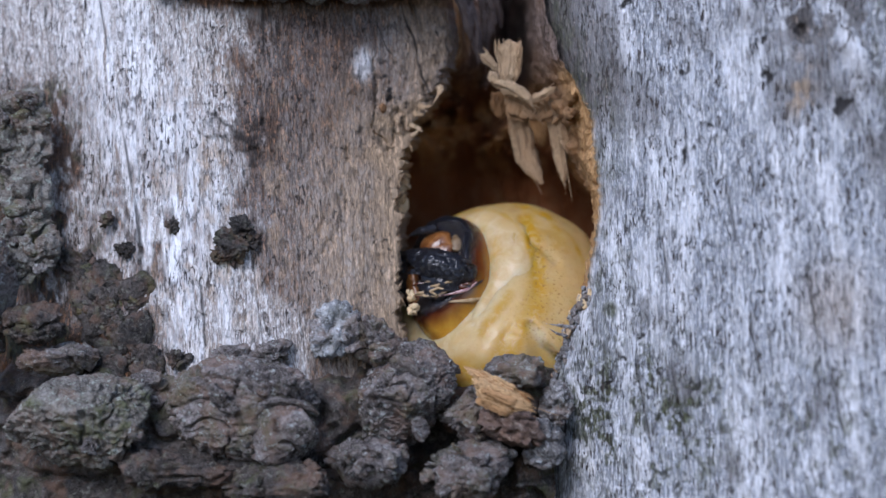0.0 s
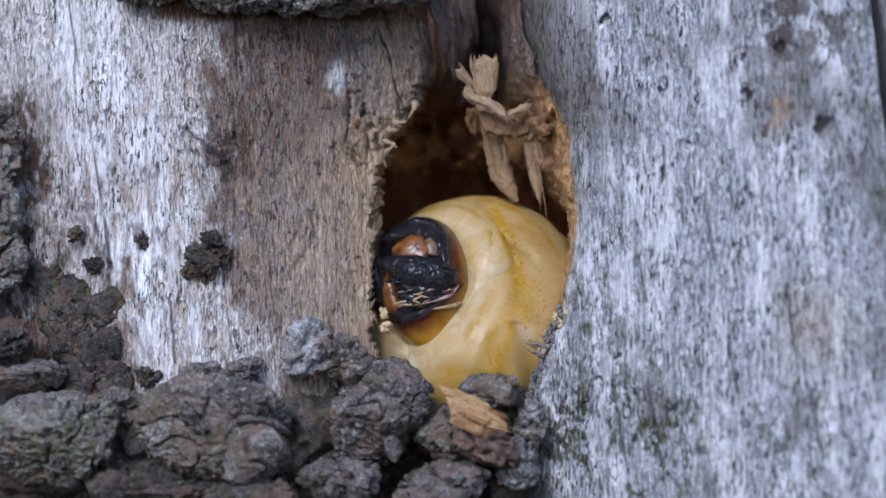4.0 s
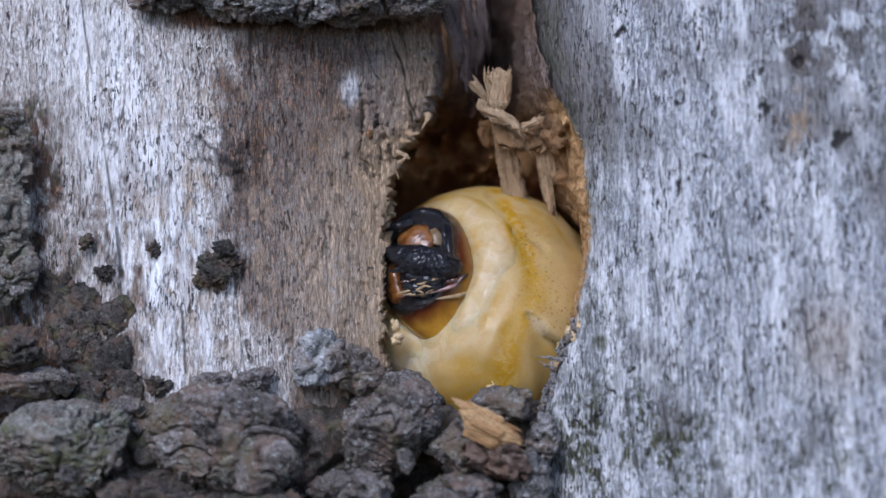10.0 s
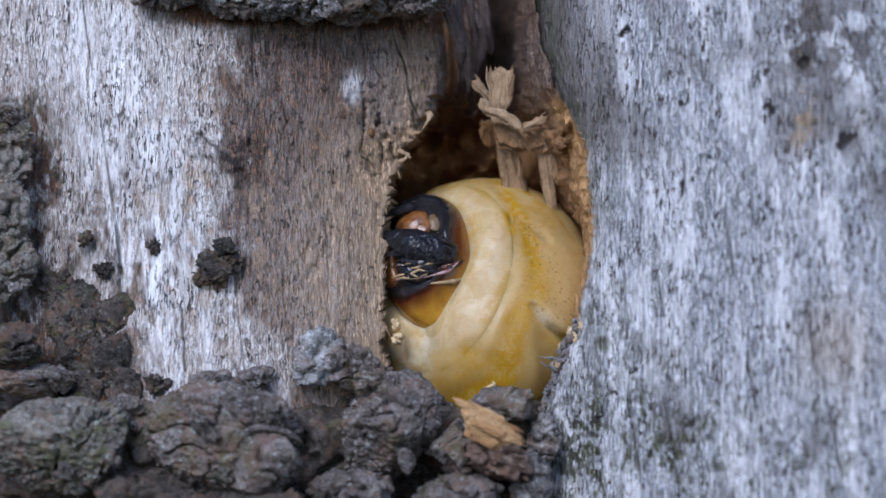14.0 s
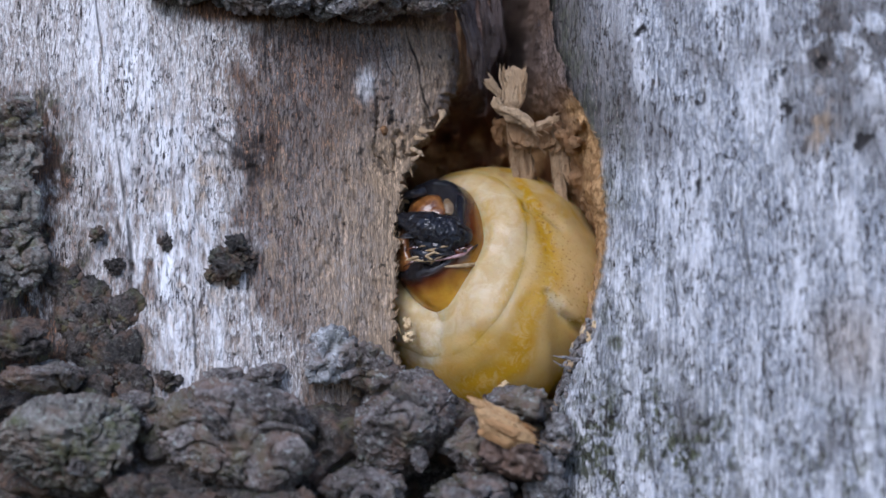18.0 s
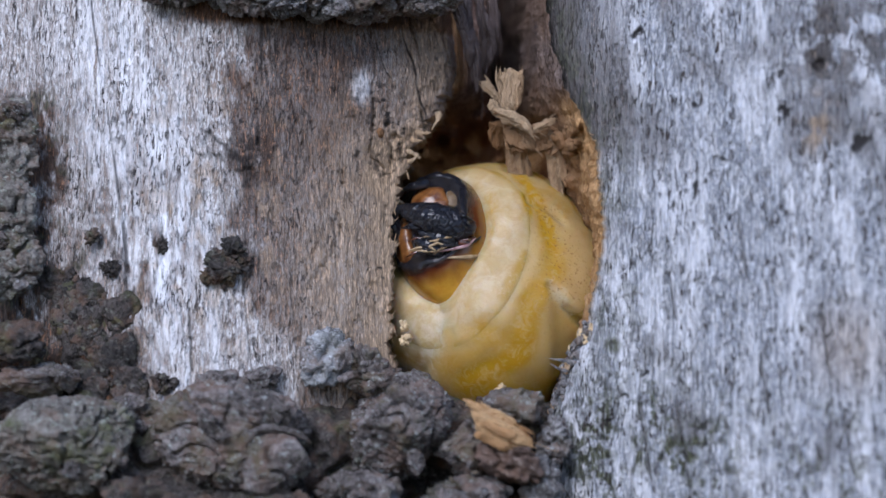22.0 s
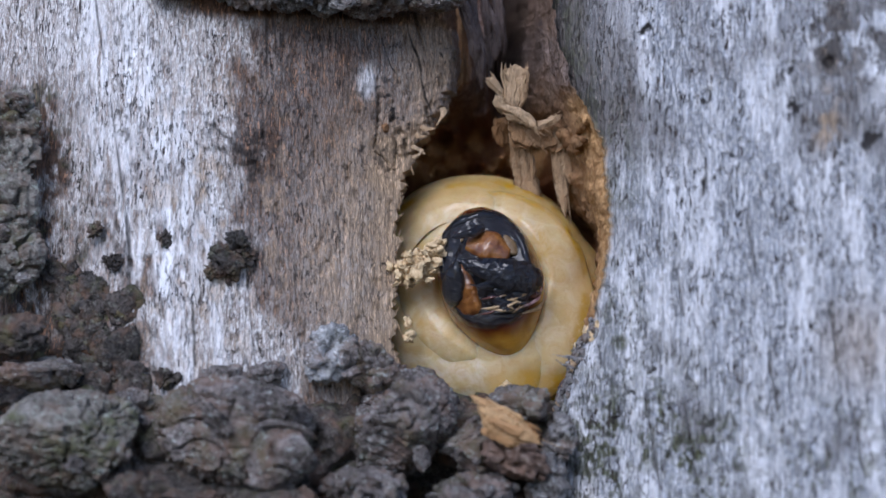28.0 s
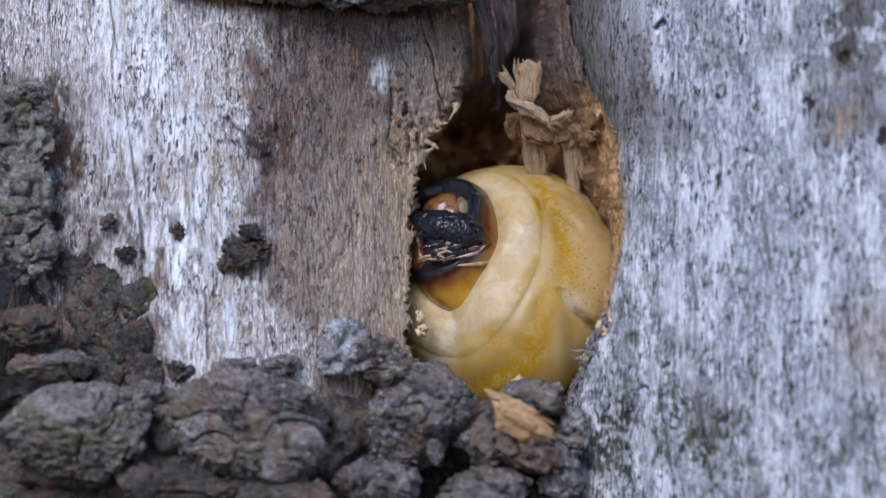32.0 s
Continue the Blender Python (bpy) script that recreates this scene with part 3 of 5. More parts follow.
pepper = smooth(0.60, 0.70, fbm(x * 2.6, z * 1.9, 0, 71, 3)) * (blob(x, z, -14.8, 6.0, 2.6, 2.0, 0.8) + 0.9 * blob(x, z, -8.2, 7.0, 3.5, 5.0, 0.8) * smooth(0.45, 0.6, fbm(x * 0.7, z * 0.6, 0, 72, 3)) + 0.8 * blob(x, z, -22.5, 9.5, 2.0, 4.5, 0.8) + 0.9 * blob(x, z, -4.2, 9.6, 2.4, 3.5, 0.8))
torn = np.maximum(torn, pepper)
cracks = 0.8 * smooth(0.975, 0.995, ridged(xs * 0.5, z * 0.03, 0, 19, 2)) * smooth(0.5, 0.62, fbm(xs * 0.6, z * 0.25, 0, 20, 3)) * smooth(-10, -15, x)
gape = ridged(xs * 0.62 + 0.9 * fbm(x * 0.6, z * 0.35, 0, 2, 3) + 0.12 * z, z * 0.12, 0, 16, 3)
cracks = np.maximum(cracks, smooth(0.955, 0.99, gape) * smooth(0.40, 0.55, fbm(x * 0.9, z * 0.35, 0, 61, 3)) * blob(x, z, -3.4, 11.2, 3.6, 5.0, 0.5))
part("wood_panel", mesh_from("wood_panel", v.reshape(-1, 3), grid_faces(v.shape[0], v.shape[1]), WOOD_LEFT,
     np.c_[pad(red_mask), pad(green_mask), pad(np.clip(fresh, 0, 1))],
     np.c_[pad(np.maximum(cracks, 0.85 * torn)), pad(rub), pad(0 * rub)]), tree, "bleached white wood with a brown stain and torn edge")


# ---- grey wood slab with the long grain ----
def right_relief(x, z):
    xs = x + GRAIN * 1.2 * z
    r = 0.30 * (fbm(xs * 0.7, z * 0.08, 0, 31, 3) - 0.5) * 2
    r = r + 0.12 * (fbm(xs * 3.2, z * 0.45, 0, 32, 3) - 0.5) * 2
    r = r + 0.20 * smooth(0.6, 0.8, fbm(xs * 2.6, z * 1.0, 0, 33, 3))
    for cx, cz, rx, rz in SLAB_PITS:
        r = r + 0.25 * blob(x, z, cx, cz, rx, rz, 0.7)
    for cx, cz, length in SLAB_CRACKS:
        line = x - (cx - GRAIN * 1.5 * (z - cz))
        r = r + 0.3 * smooth(0.14, 0.03, np.abs(line + 0.1 * (vnoise(z * 1.3, cx) - 0.5))) * smooth(length, length * 0.7, np.abs(z - cz))
    line = curve_at(z, RIGHT_EDGE)
    return r + 0.8 * smooth(1.2, 0.0, x - line) ** 2 + 1.3 * smooth(4.5, 0.0, x - line) ** 2 * smooth(7, 13, z)


SLAB_PITS = [(16.0, 10.0, 0.24, 0.36), (21.0, 9.1, 0.33, 0.42), (25.5, 7.1, 0.36, 0.46), (20.4, 11.2, 0.2, 0.25), (15.7, 4.1, 0.16, 0.5),
             (12.1, 14.6, 0.25, 0.25), (20.0, -5.2, 0.2, 0.16), (23.0, 12.0, 0.3, 0.3), (17.2, 5.8, 0.15, 0.3), (12.4, -8.2, 0.18, 0.2), (11.3, -9.7, 0.22, 0.16), (13.6, -10.4, 0.16, 0.2), (10.2, -11.4, 0.2, 0.24)]
SLAB_CRACKS = [(14.9, -13.5, 4.5), (19.6, -8.6, 2.2), (12.6, -13.0, 4.0), (23.2, -6.0, 2.5), (18.4, 0.2, 2.6), (24.5, -12.0, 2.5), (14.2, -3.0, 2.0)]
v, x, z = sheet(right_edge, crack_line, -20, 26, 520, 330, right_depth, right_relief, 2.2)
xs = x + GRAIN * z
moss = 0.45 * blob(x, z, 11.8, -13.0, 6.0, 5.0, 0.8) * smooth(0.48, 0.60, fbm(x * 1.6, z * 1.4, 0, 41, 4))
moss = np.maximum(moss, 1.0 * blob(x, z, 12.2, -13.5, 6.5, 5.5, 0.6) * smooth(0.46, 0.53, fbm(x * 2.4, z * 1.9, 0, 76, 4)) * smooth(0.36, 0.50, fbm(x * 0.6, z * 0.5, 0, 78, 3)))
moss = np.maximum(moss, 0.7 * blob(x, z, 23, -14, 4, 5, 0.7) * smooth(0.57, 0.62, fbm(x * 2.2, z * 1.6, 0, 77, 4)))
moss = np.maximum(moss, 0.4 * blob(x, z, 11.0, -2.0, 2.2, 9.0, 0.9) * smooth(0.50, 0.62, fbm(x * 1.3, z * 0.9, 0, 73, 4)))
moss = np.maximum(moss, 0.9 * blob(x, z, 10.5, -6.4, 0.5, 0.6, 0.5))
moss = np.maximum(moss, 0.6 * smooth(3.2, 0.2, x - right_edge(z)) * smooth(0.45, 0.6, fbm(x * 1.5, z * 0.6, 0, 42, 3)))
moss = np.maximum(moss, 0.6 * smooth(2.0, 0.6, crack_line(z) - x) * smooth(0.4, 0.6, fbm(x * 1.1, z * 0.5, 0, 43, 3)))
brownish = 0.55 * smooth(0.5, 0.75, fbm(xs * 0.35, z * 0.2, 0, 44, 4)) + 0.8 * blob(x, z, 25, 13.5, 4, 3, 0.8) * smooth(0.45, 0.6, fbm(x, z, 0, 45, 3))
brownish = np.maximum(brownish, 0.85 * smooth(6.5, 1.0, x - right_edge(z) + 3.5 * (fbm(xs, z * 0.3, 0, 49, 3) - 0.5)) * smooth(3, 9, z))
tan_spots = 0.8 * blob(x, z, 22.8, 8.0, 0.9, 1.8, 0.9) * smooth(0.4, 0.6, fbm(x * 1.5, z * 0.8, 0, 46, 3)) + 0.4 * blob(x, z, 24.5, -6, 2, 2.5, 0.9)
tan_spots = np.maximum(tan_spots, smooth(0.35, 0.0, x - right_edge(z)) * smooth(-7, -3, z) * smooth(11, 8, z))
spots = 0 * x
for cx, cz, rx, rz in SLAB_PITS:
    rag = 1.6 * (fbm(x * 2.2, z * 1.6, 0, 47, 4) - 0.5)
    spots = np.maximum(spots, 0.95 * blob(x + rag, z + rag, cx, cz, rx * 1.15, rz * 1.15, 0.35))
for cx, cz, length in SLAB_CRACKS:
    line = x - (cx - GRAIN * 1.5 * (z - cz)) + 0.1 * (vnoise(z * 1.3, cx) - 0.5)
    spots = np.maximum(spots, 0.6 * smooth(0.10, 0.02, np.abs(line)) * smooth(length, length * 0.6, np.abs(z - cz)))
part("wood_slab", mesh_from("wood_slab", v.reshape(-1, 3), grid_faces(v.shape[0], v.shape[1]), WOOD_RIGHT,
     np.c_[pad(np.clip(brownish, 0, 1)), pad(moss), pad(np.clip(tan_spots, 0, 1))],
     np.c_[pad(spots), pad(0.55 * smooth(0.46, 0.62, fbm(xs * 0.8, z * 0.12, 0, 48, 4))), pad(0 * spots)]), tree, "silver-grey weathered wood with dark flecks and moss")

v, x, z = sheet(lambda z: crack_line(z) + 0.95, lambda z: 40 + 0 * z, -20, 26, 260, 60, lambda x, z: right_depth(x, z) + 0.3, right_relief, 5.0)
part("wood_strip", mesh_from("wood_strip", v.reshape(-1, 3), grid_faces(v.shape[0], v.shape[1]), WOOD_RIGHT,
     np.c_[pad(0.3 + 0 * x), pad(0.2 + 0 * x), pad(0 * x)]), tree, "grey wood strip beyond a drying crack")

# ---- tunnel and crevice between them: a deep gnawed trough, undercut behind the bleached panel ----
NZ, NS = 360, 170
z = np.linspace(-20, 26, NZ)[:, None]
s = np.linspace(0, 1, NS)[None, :]
hollow = smooth(12.5, 8.0, z + 0 * s)
ends = np.minimum(smooth(0.12, 0.0, s) + smooth(0.88, 1.0, s), 1)
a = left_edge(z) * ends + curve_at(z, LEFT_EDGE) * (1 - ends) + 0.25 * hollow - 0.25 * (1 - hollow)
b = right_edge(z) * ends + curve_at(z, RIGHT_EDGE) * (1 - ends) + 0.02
ya, yb = left_depth(a, z) + 1.3 * smooth(7, 12, z) + 0.4, right_depth(b, z) + 0.75
deep = (19.0 - 4.0 * smooth(3.0, 7.0, z)) * hollow + 5.0 * (1 - hollow)
under = 4.2 * np.exp(-((s - 0.13) / 0.11) ** 2) * hollow
lean = 0.03 + 0.17 * smooth(0.0, 6.5, z)
x = a + (b - a) * (s * (1 - hollow) + hollow * ((1 - lean) * smooth(0.15, 0.66, s) + lean * smooth(0.66, 1.0, s))) - under
x = x + 1.2 * np.exp(-((s - 0.72) / 0.14) ** 2) * smooth(4.0, 0.0, z)
shape = smooth(0.0, 0.40, s) * (1 - 0.40 * smooth(0.50, 0.70, s) - 0.60 * smooth(0.68, 1.0, s))
y = ya + (yb - ya) * s + deep * shape
open_slot = np.exp(-((x - 4.4 + 0.02 * (z - 16)) / 1.35) ** 4) * (1 - hollow)
y = y + 20.0 * open_slot
rough = fbm(x * 0.8, z * 0.35, y * 0.3, 51, 4) - 0.5
fold = ridged(x * 0.85 + 0.05 * z, z * 0.10, 0, 52, 4) - 0.6
mid = smooth(0.0, 0.1, s) * smooth(1.0, 0.86, s)
knob = smooth(0.45, 0.75, fbm(x * 0.55, z * 0.5, 0, 59, 3)) * hollow * smooth(3.0, 7.0, z)
y = y + mid * (1.6 * rough - 4.5 * knob + 3.2 * fold * (1 - hollow)) + 0.9 * (fbm(x * 2.6, z * 0.7, 0, 53, 4) - 0.5) * smooth(0.0, 0.1, s) * smooth(1.0, 0.95, s)
x = x + 0.30 * (fbm(y * 0.5, z * 0.5, 0, 54, 3) - 0.5) * mid
x = x + (1.0 * (fbm(y * 1.1, z * 0.3, 0, 57, 4) - 0.5) + (1.6 - 0.9 * smooth(6, 9, z)) * (fbm(y * 1.6, z * 1.1, 0, 58, 5) - 0.5)) * smooth(0.58, 0.72, s) * smooth(1.0, 0.92, s)
v = np.stack([x, y, z + 0 * s], -1)
# shade of the deep hollow, painted into the wall's colour
hollow_shade = np.clip(1.0 * smooth(0.05, 0.25, s) * smooth(0.78, 0.60, s) + 1.3 * (fbm(x * 0.9, z * 0.6, 0, 55, 4) - 0.55), 0, 1)
rotten = smooth(-4.5, -7.0, z) * smooth(0.80, 0.92, s)
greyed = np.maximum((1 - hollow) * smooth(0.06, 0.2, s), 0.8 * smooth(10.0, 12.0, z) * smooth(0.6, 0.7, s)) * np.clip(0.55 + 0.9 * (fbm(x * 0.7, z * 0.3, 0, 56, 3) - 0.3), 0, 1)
fresh_and_lit = np.clip(smooth(0.80, 0.90, s) * smooth(11.6, 9.8, z) * smooth(-6.5, -4.0, z) * (0.65 + 0.8 * (fbm(x * 1.1, z * 0.7, 0, 50, 3) - 0.4)), 0, 1)
# orange colour added high in the hollow, painted light on its knobs
fresh_and_lit = np.maximum(fresh_and_lit, 0.65 * smooth(0.40, 0.62, fbm(x * 0.7, z * 0.6, 0, 59, 3)) * smooth(2.5, 6.0, z) * smooth(0.15, 0.3, s) * smooth(0.75, 0.6, s) * hollow)
part("tunnel_wall", mesh_from("tunnel_wall", v.reshape(-1, 3), grid_faces(NZ, NS), CAVITY, np.c_[hollow_shade.ravel(), np.maximum(greyed, rotten).ravel(), fresh_and_lit.ravel()]),
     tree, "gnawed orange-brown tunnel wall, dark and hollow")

# the rest of the trunk, behind and around
bm = bmesh.new()
bmesh.ops.create_cone(bm, cap_ends=True, segments=64, radius1=0.062, radius2=0.060, depth=0.16)
bmesh.ops.translate(bm, verts=bm.verts, vec=(0.0, 0.098, 0.002))
me = bpy.data.meshes.new("heartwood")
bm.to_mesh(me)
bm.free()
me.materials.append(PLAIN)
part("heartwood", me, tree)


# ---- lumps: bark chunks and crumbs ----
def icosphere(level):
    bm = bmesh.new()
    bmesh.ops.create_icosphere(bm, subdivisions=level, radius=1.0)
    v = np.array([p.co[:] for p in bm.verts])
    f = [tuple(q.index for q in t.verts) for t in bm.faces]
    bm.free()
    return v, f


ICO = {k: icosphere(k) for k in (2, 3, 4, 5, 6, 7)}


def lump(name, radii, seed, level=5, rough=0.3, crack=0.12, block=0.7, mat=None, size=1.0, facets=7, tint=None, ledge=2.4):
    """A broken lump: a rounded block, chipped into facets, crusted and cracked. radii in millimetres."""
    d, f = ICO[level]
    q = np.sign(d) * np.abs(d) ** block
    q = q / np.maximum(np.linalg.norm(q, axis=1, keepdims=True) ** 0.6, 1e-6)
    rad = np.array(radii)
    p = q * rad
    w = 1.0 / size
    rnd = np.random.RandomState(seed)
    for k in range(facets):
        nn = rnd.normal(size=3)
        nn /= np.linalg.norm(nn)
        h = rnd.uniform(0.66, 0.9) * np.abs(nn * rad).max() * rnd.uniform(0.9, 1.15)
        over = np.maximum(p @ nn - h, 0)
        p = p - 0.85 * over[:, None] * nn
    n3 = lambda k, sd, oc, kz=1.0: fbm(p[:, 0] * k * w + 40, p[:, 1] * k * w + 40, p[:, 2] * k * kz * w + 40, sd, oc)
    r1 = n3(0.3, seed, 3) - 0.5
    r2 = n3(0.9, seed + 3, 4, 1.3) - 0.5
    r3 = 1 - np.abs(2 * n3(0.42, seed + 5, 3, 1.4) - 1)
    r4 = n3(2.6, seed + 9, 4, 1.5) - 0.5
    r5 = (1 - np.abs(2 * n3(1.7, seed + 13, 3, 1.6) - 1)) - 0.6
    r6 = n3(5.2, seed + 17, 3, 1.3) - 0.5
    step = n3(0.4, seed + 11, 3) * 6
    flat = (np.floor(step) + smooth(0.42, 0.58, step - np.floor(step))) / 6 - 0.5
    k = rough * size * (3.0 * r1 + 0.9 * r2 + 2.3 * r4 + 0.9 * r5 + 1.0 * r6 + ledge * flat) - crack * size * 6 * smooth(0.92, 0.985, r3)
    p = p + d * k[:, None]
    return mesh_from(name, p, f, mat or BARK, None if tint is None else np.tile(tint, (len(p), 1)))


def chunk(name, place, radii, seed, turn=(0, 0, 0), mat=None, label="", level=5, category="bark", group="bark chunks", flakes=0, **kw):
    """A lump in its place; flakes: crusts that lift from its face, each a part."""
    ob = new(name, lump(name, radii, seed, level, mat=mat or BARK, **kw))
    ob.matrix_world = pose(place[0] * MM, place[1] * MM, place[2] * MM, *turn)
    rnd = random.Random(seed)
    for i in range(flakes):
        a, r = rnd.uniform(0, 6.28), 0.85 * math.sqrt(rnd.random())
        u, w = r * math.cos(a), r * math.sin(a)
        size = rnd.uniform(0.2, 0.42) * min(radii[0], radii[2])
        fl = part("flake", lump("flake", (size * rnd.uniform(0.7, 1.5), 0.18 * size, size * 0.7), seed * 31 + i, 4, rough=0.4, crack=0.1, block=0.5, mat=rnd.choice((mat or BARK, BARK, BARK_PALE if rnd.random() < 0.3 else BARK)), size=max(0.3, size * 0.6)), ob)
        fl.matrix_basis = pose(u * radii[0] * MM, -radii[1] * (0.72 + 0.3 * math.sqrt(max(0, 1 - r * r))) * 0.93 * MM, w * radii[2] * MM, 50 * w, rnd.uniform(-60, 60), 50 * u)
    return tagged(ob, label, category, group)


def ribbon(name, points, width, thick, seed, parent, mat=SPLINTER, dark=0.0, hairs=0, point=False):
    """A torn strip of fibre along a bent line (millimetres), grooved along its length, frayed into hairs at its ends."""
    rnd = np.random.RandomState(seed)
    pts = np.array(points, float)
    verts, faces = [], []
    for h in range(hairs + 1):
        nu, na = (70, 40 if hairs else 22) if h == 0 else (22, 6)
        lo, hi = (0.0, 1.0) if h == 0 else sorted(rnd.uniform(-0.12, 1.12, 2))
        if h and hi - lo < 0.3:
            hi = lo + 0.3
        u = np.linspace(lo, hi, nu)
        t = np.linspace(0, 1, len(pts))
        line = np.stack([np.interp(u, t, pts[:, k]) for k in range(3)], 1)
        for e, end in ((u < 0, 0), (u > 1, -1)):
            way = (pts[0] - pts[1]) if end == 0 else (pts[-1] - pts[-2])
            over = np.where(end == 0, -u, u - 1)
            line[e] += (over[e] * len(pts))[:, None] * way
        for k in range(4):
            line[1:-1] = (line[:-2] + line[1:-1] * 2 + line[2:]) / 4
        tang = np.gradient(line, axis=0)
        tang /= np.linalg.norm(tang, axis=1, keepdims=True) + 1e-9
        side = np.cross(tang, [0.05, 1, 0.03])
        side /= np.linalg.norm(side, axis=1, keepdims=True) + 1e-9
        front = np.cross(side, tang)
        ang = np.linspace(0, 2 * np.pi, na, endpoint=False)
        q = np.linspace(0, 1, nu)
        taper = np.minimum(1, 5 * np.minimum(q + 0.03, 1.03 - q))
        if point:
            taper = np.minimum(1, 6 * (q + 0.03)) * (1.02 - q) ** 0.8
        if h == 0:
            wid = width * (0.45 + 1.0 * fbm(u * 4, seed * 1.3, 0, seed, 4)) * taper
            thk = thick * (0.5 + 0.8 * fbm(u * 4, seed * 2.1, 0, seed + 1, 3)) * taper
        else:
            line = line + side * rnd.uniform(-1, 1) * width + front * rnd.uniform(-1, 1) * thick + (fbm(u * 3, h * 2.7, 0, seed + h, 2) - 0.5)[:, None] * side * width
            wid = thk = rnd.uniform(0.05, 0.13) * max(width, 0.4) * taper
        groove = 0.75 + (0.9 if hairs else 0.55) * (vnoise(ang[None, :] * (4.6 if hairs else 2.2), (u * 2.6)[:, None], 0, seed + 7) - 0.4)
        ring = line[:, None] + side[:, None] * (wid[:, None] * np.cos(ang) * groove)[..., None] + front[:, None] * (thk[:, None] * np.sin(ang) * groove)[..., None]
        rag = vnoise(ring[..., 0] * 5, ring[..., 1] * 5, ring[..., 2] * 2.5, seed + 8) - 0.5
        ring = ring + (0.3 * width * rag * (h == 0))[..., None] * (side[:, None] * np.cos(ang)[None, :, None] + 0.5 * front[:, None] * np.sin(ang)[None, :, None])
        base = len(verts)
        verts += ring.reshape(-1, 3).tolist()
        faces += (grid_faces(nu, na, wrap=True) + base).tolist() + [list(range(base + na - 1, base - 1, -1)), list(range(base + (nu - 1) * na, base + nu * na))]
    me = mesh_from(name, np.array(verts), faces, mat, np.tile([dark, 0, 0], (len(verts), 1)))
    return part(name, me, parent)


# ledge of bark under the tunnel, as one crusted layer
z = np.linspace(-22, -5.0, 190)[:, None]
s = np.linspace(0, 1, 340)[None, :]
x = -34 + (right_edge(z) + 0.7 + 34) * s
lid = -9.6 + 0.9 * smooth(-24, -28, x) - 1.0 * smooth(-4, 6, x) + 1.6 * (fbm(x * 0.5, 2.0, 0, 61, 3) - 0.5)
zz = np.minimum(z + 0 * s, lid)
out = smooth(0, 3.0, lid - (z + 0 * s))
base = np.where(x < -2.5, left_depth(x, zz), left_depth(-2.5, zz) + (right_depth(10.0, zz) - left_depth(-2.5, zz)) * smooth(-2.5, 10.0, x))
y = base + 0.8 - 3.0 * out + 1.9 * (fbm(x * 0.5, zz * 0.5, 0, 62, 5) - 0.5) * 2 + 0.9 * smooth(0.8, 0.97, ridged(x * 0.3, zz * 0.4, 0, 63, 3))
y = y + 5.0 * smooth(0, 0.2, (z + 0 * s) - lid) + 3.0 * smooth(0.94, 1.0, s)
# the ledge's dark colour stands for the shadows between the chunks
part("bark_ledge", mesh_from("bark_ledge", np.stack([x, y, zz], -1).reshape(-1, 3), grid_faces(190, 340), BARK_SHADE_CRUST), tree, "crusty bark layer, coloured dark as shade between chunks")

BIG = "thick grey corky bark chunk on the bark ledge"
chunk("bark_chunk", (-14.39, -1, -12.68), (5.70, 4.2, 3.49), 1, (0, 8, 0), label="large rounded grey-brown bark chunk with a cracked flake", level=7, flakes=2, ledge=1.0, crack=0.09, rough=0.27)
chunk("bark_chunk", (-26.35, -2, -13.53), (6.03, 4.0, 3.32), 2, (0, -6, 0), BARK_MOSSY, label="broad grey bark chunk with pale lichen and moss", level=7, flakes=2, ledge=1.0, crack=0.09, rough=0.27)
chunk("bark_chunk", (-3.96, -0.5, -12.35), (3.62, 3.6, 4.19), 3, (0, 14, 0), label=BIG, level=7, flakes=2, ledge=1.0, crack=0.09, rough=0.27)
chunk("bark_chunk", (-8.60, 1.8, -7.71), (1.9, 1.8, 2.1), 4, (0, 10, 0), BARK_LICHEN, "small bark chunk crusted with pale lichen")
chunk("bark_chunk", (-5.40, 2, -8.70), (2.72, 2.2, 1.63), 5, (0, 32, 0), label=BIG, level=6, flakes=6)
chunk("bark_chunk", (-2.27, 1, -9.98), (2.31, 2.2, 1.16), 6, (0, 25, 0), label=BIG, flakes=3)
chunk("bark_chunk", (3.65, -1, -10.67), (2.85, 2.0, 1.06), 7, (0, -4, 0), label="grey bark crust below the tunnel mouth")
chunk("bark_chunk", (0.42, -1.5, -13.58), (1.82, 2.0, 2.27), 8, (0, 0, 10), label=BIG, flakes=3)
chunk("bark_chunk", (3.78, -3, -13.88), (2.32, 1.8, 1.50), 9, (0, 22, 0), BARK_RED, "reddish-brown inner bark piece under a wood chip", rough=0.25)
chunk("bark_chunk", (-15.86, 0.2, -9.35), (1.72, 1.5, 0.84), 10, label=BIG, flakes=3)
chunk("bark_chunk", (-13.03, 0.6, -9.26), (1.45, 1.3, 0.92), 11, (0, -10, 0), label=BIG, flakes=3)
chunk("bark_chunk", (-21.39, 0, -11.52), (2.10, 1.6, 1.22), 12, (0, 5, 0), label="small mossy dark bark chunk")
rng = random.Random(3)
for i in range(58):
    cx, cz = rng.gauss(-24.7, 1.25), rng.gauss(-5.6, 2.1)
    cx += 0.25 * (-6.0 - cz)
    r = rng.uniform(0.3, 1.5)
    chunk("bark_crust", (cx, float(left_depth(cx, cz)) - 0.05, cz), (r * rng.uniform(0.7, 1.2), 0.26 * r, r * rng.uniform(0.7, 1.4)), 400 + i, (0, rng.uniform(-30, 30), 0), BARK_DARK if rng.random() < 0.3 else BARK_SHADE_CRUST,
          "dark crumbly bark crust on bleached wood", 4, group="bark crusts", rough=0.35, size=0.5)
chunk("bark_chunk", (-6.88, -3, -16.05), (3.37, 3, 1.68), 15, label=BIG, flakes=3)
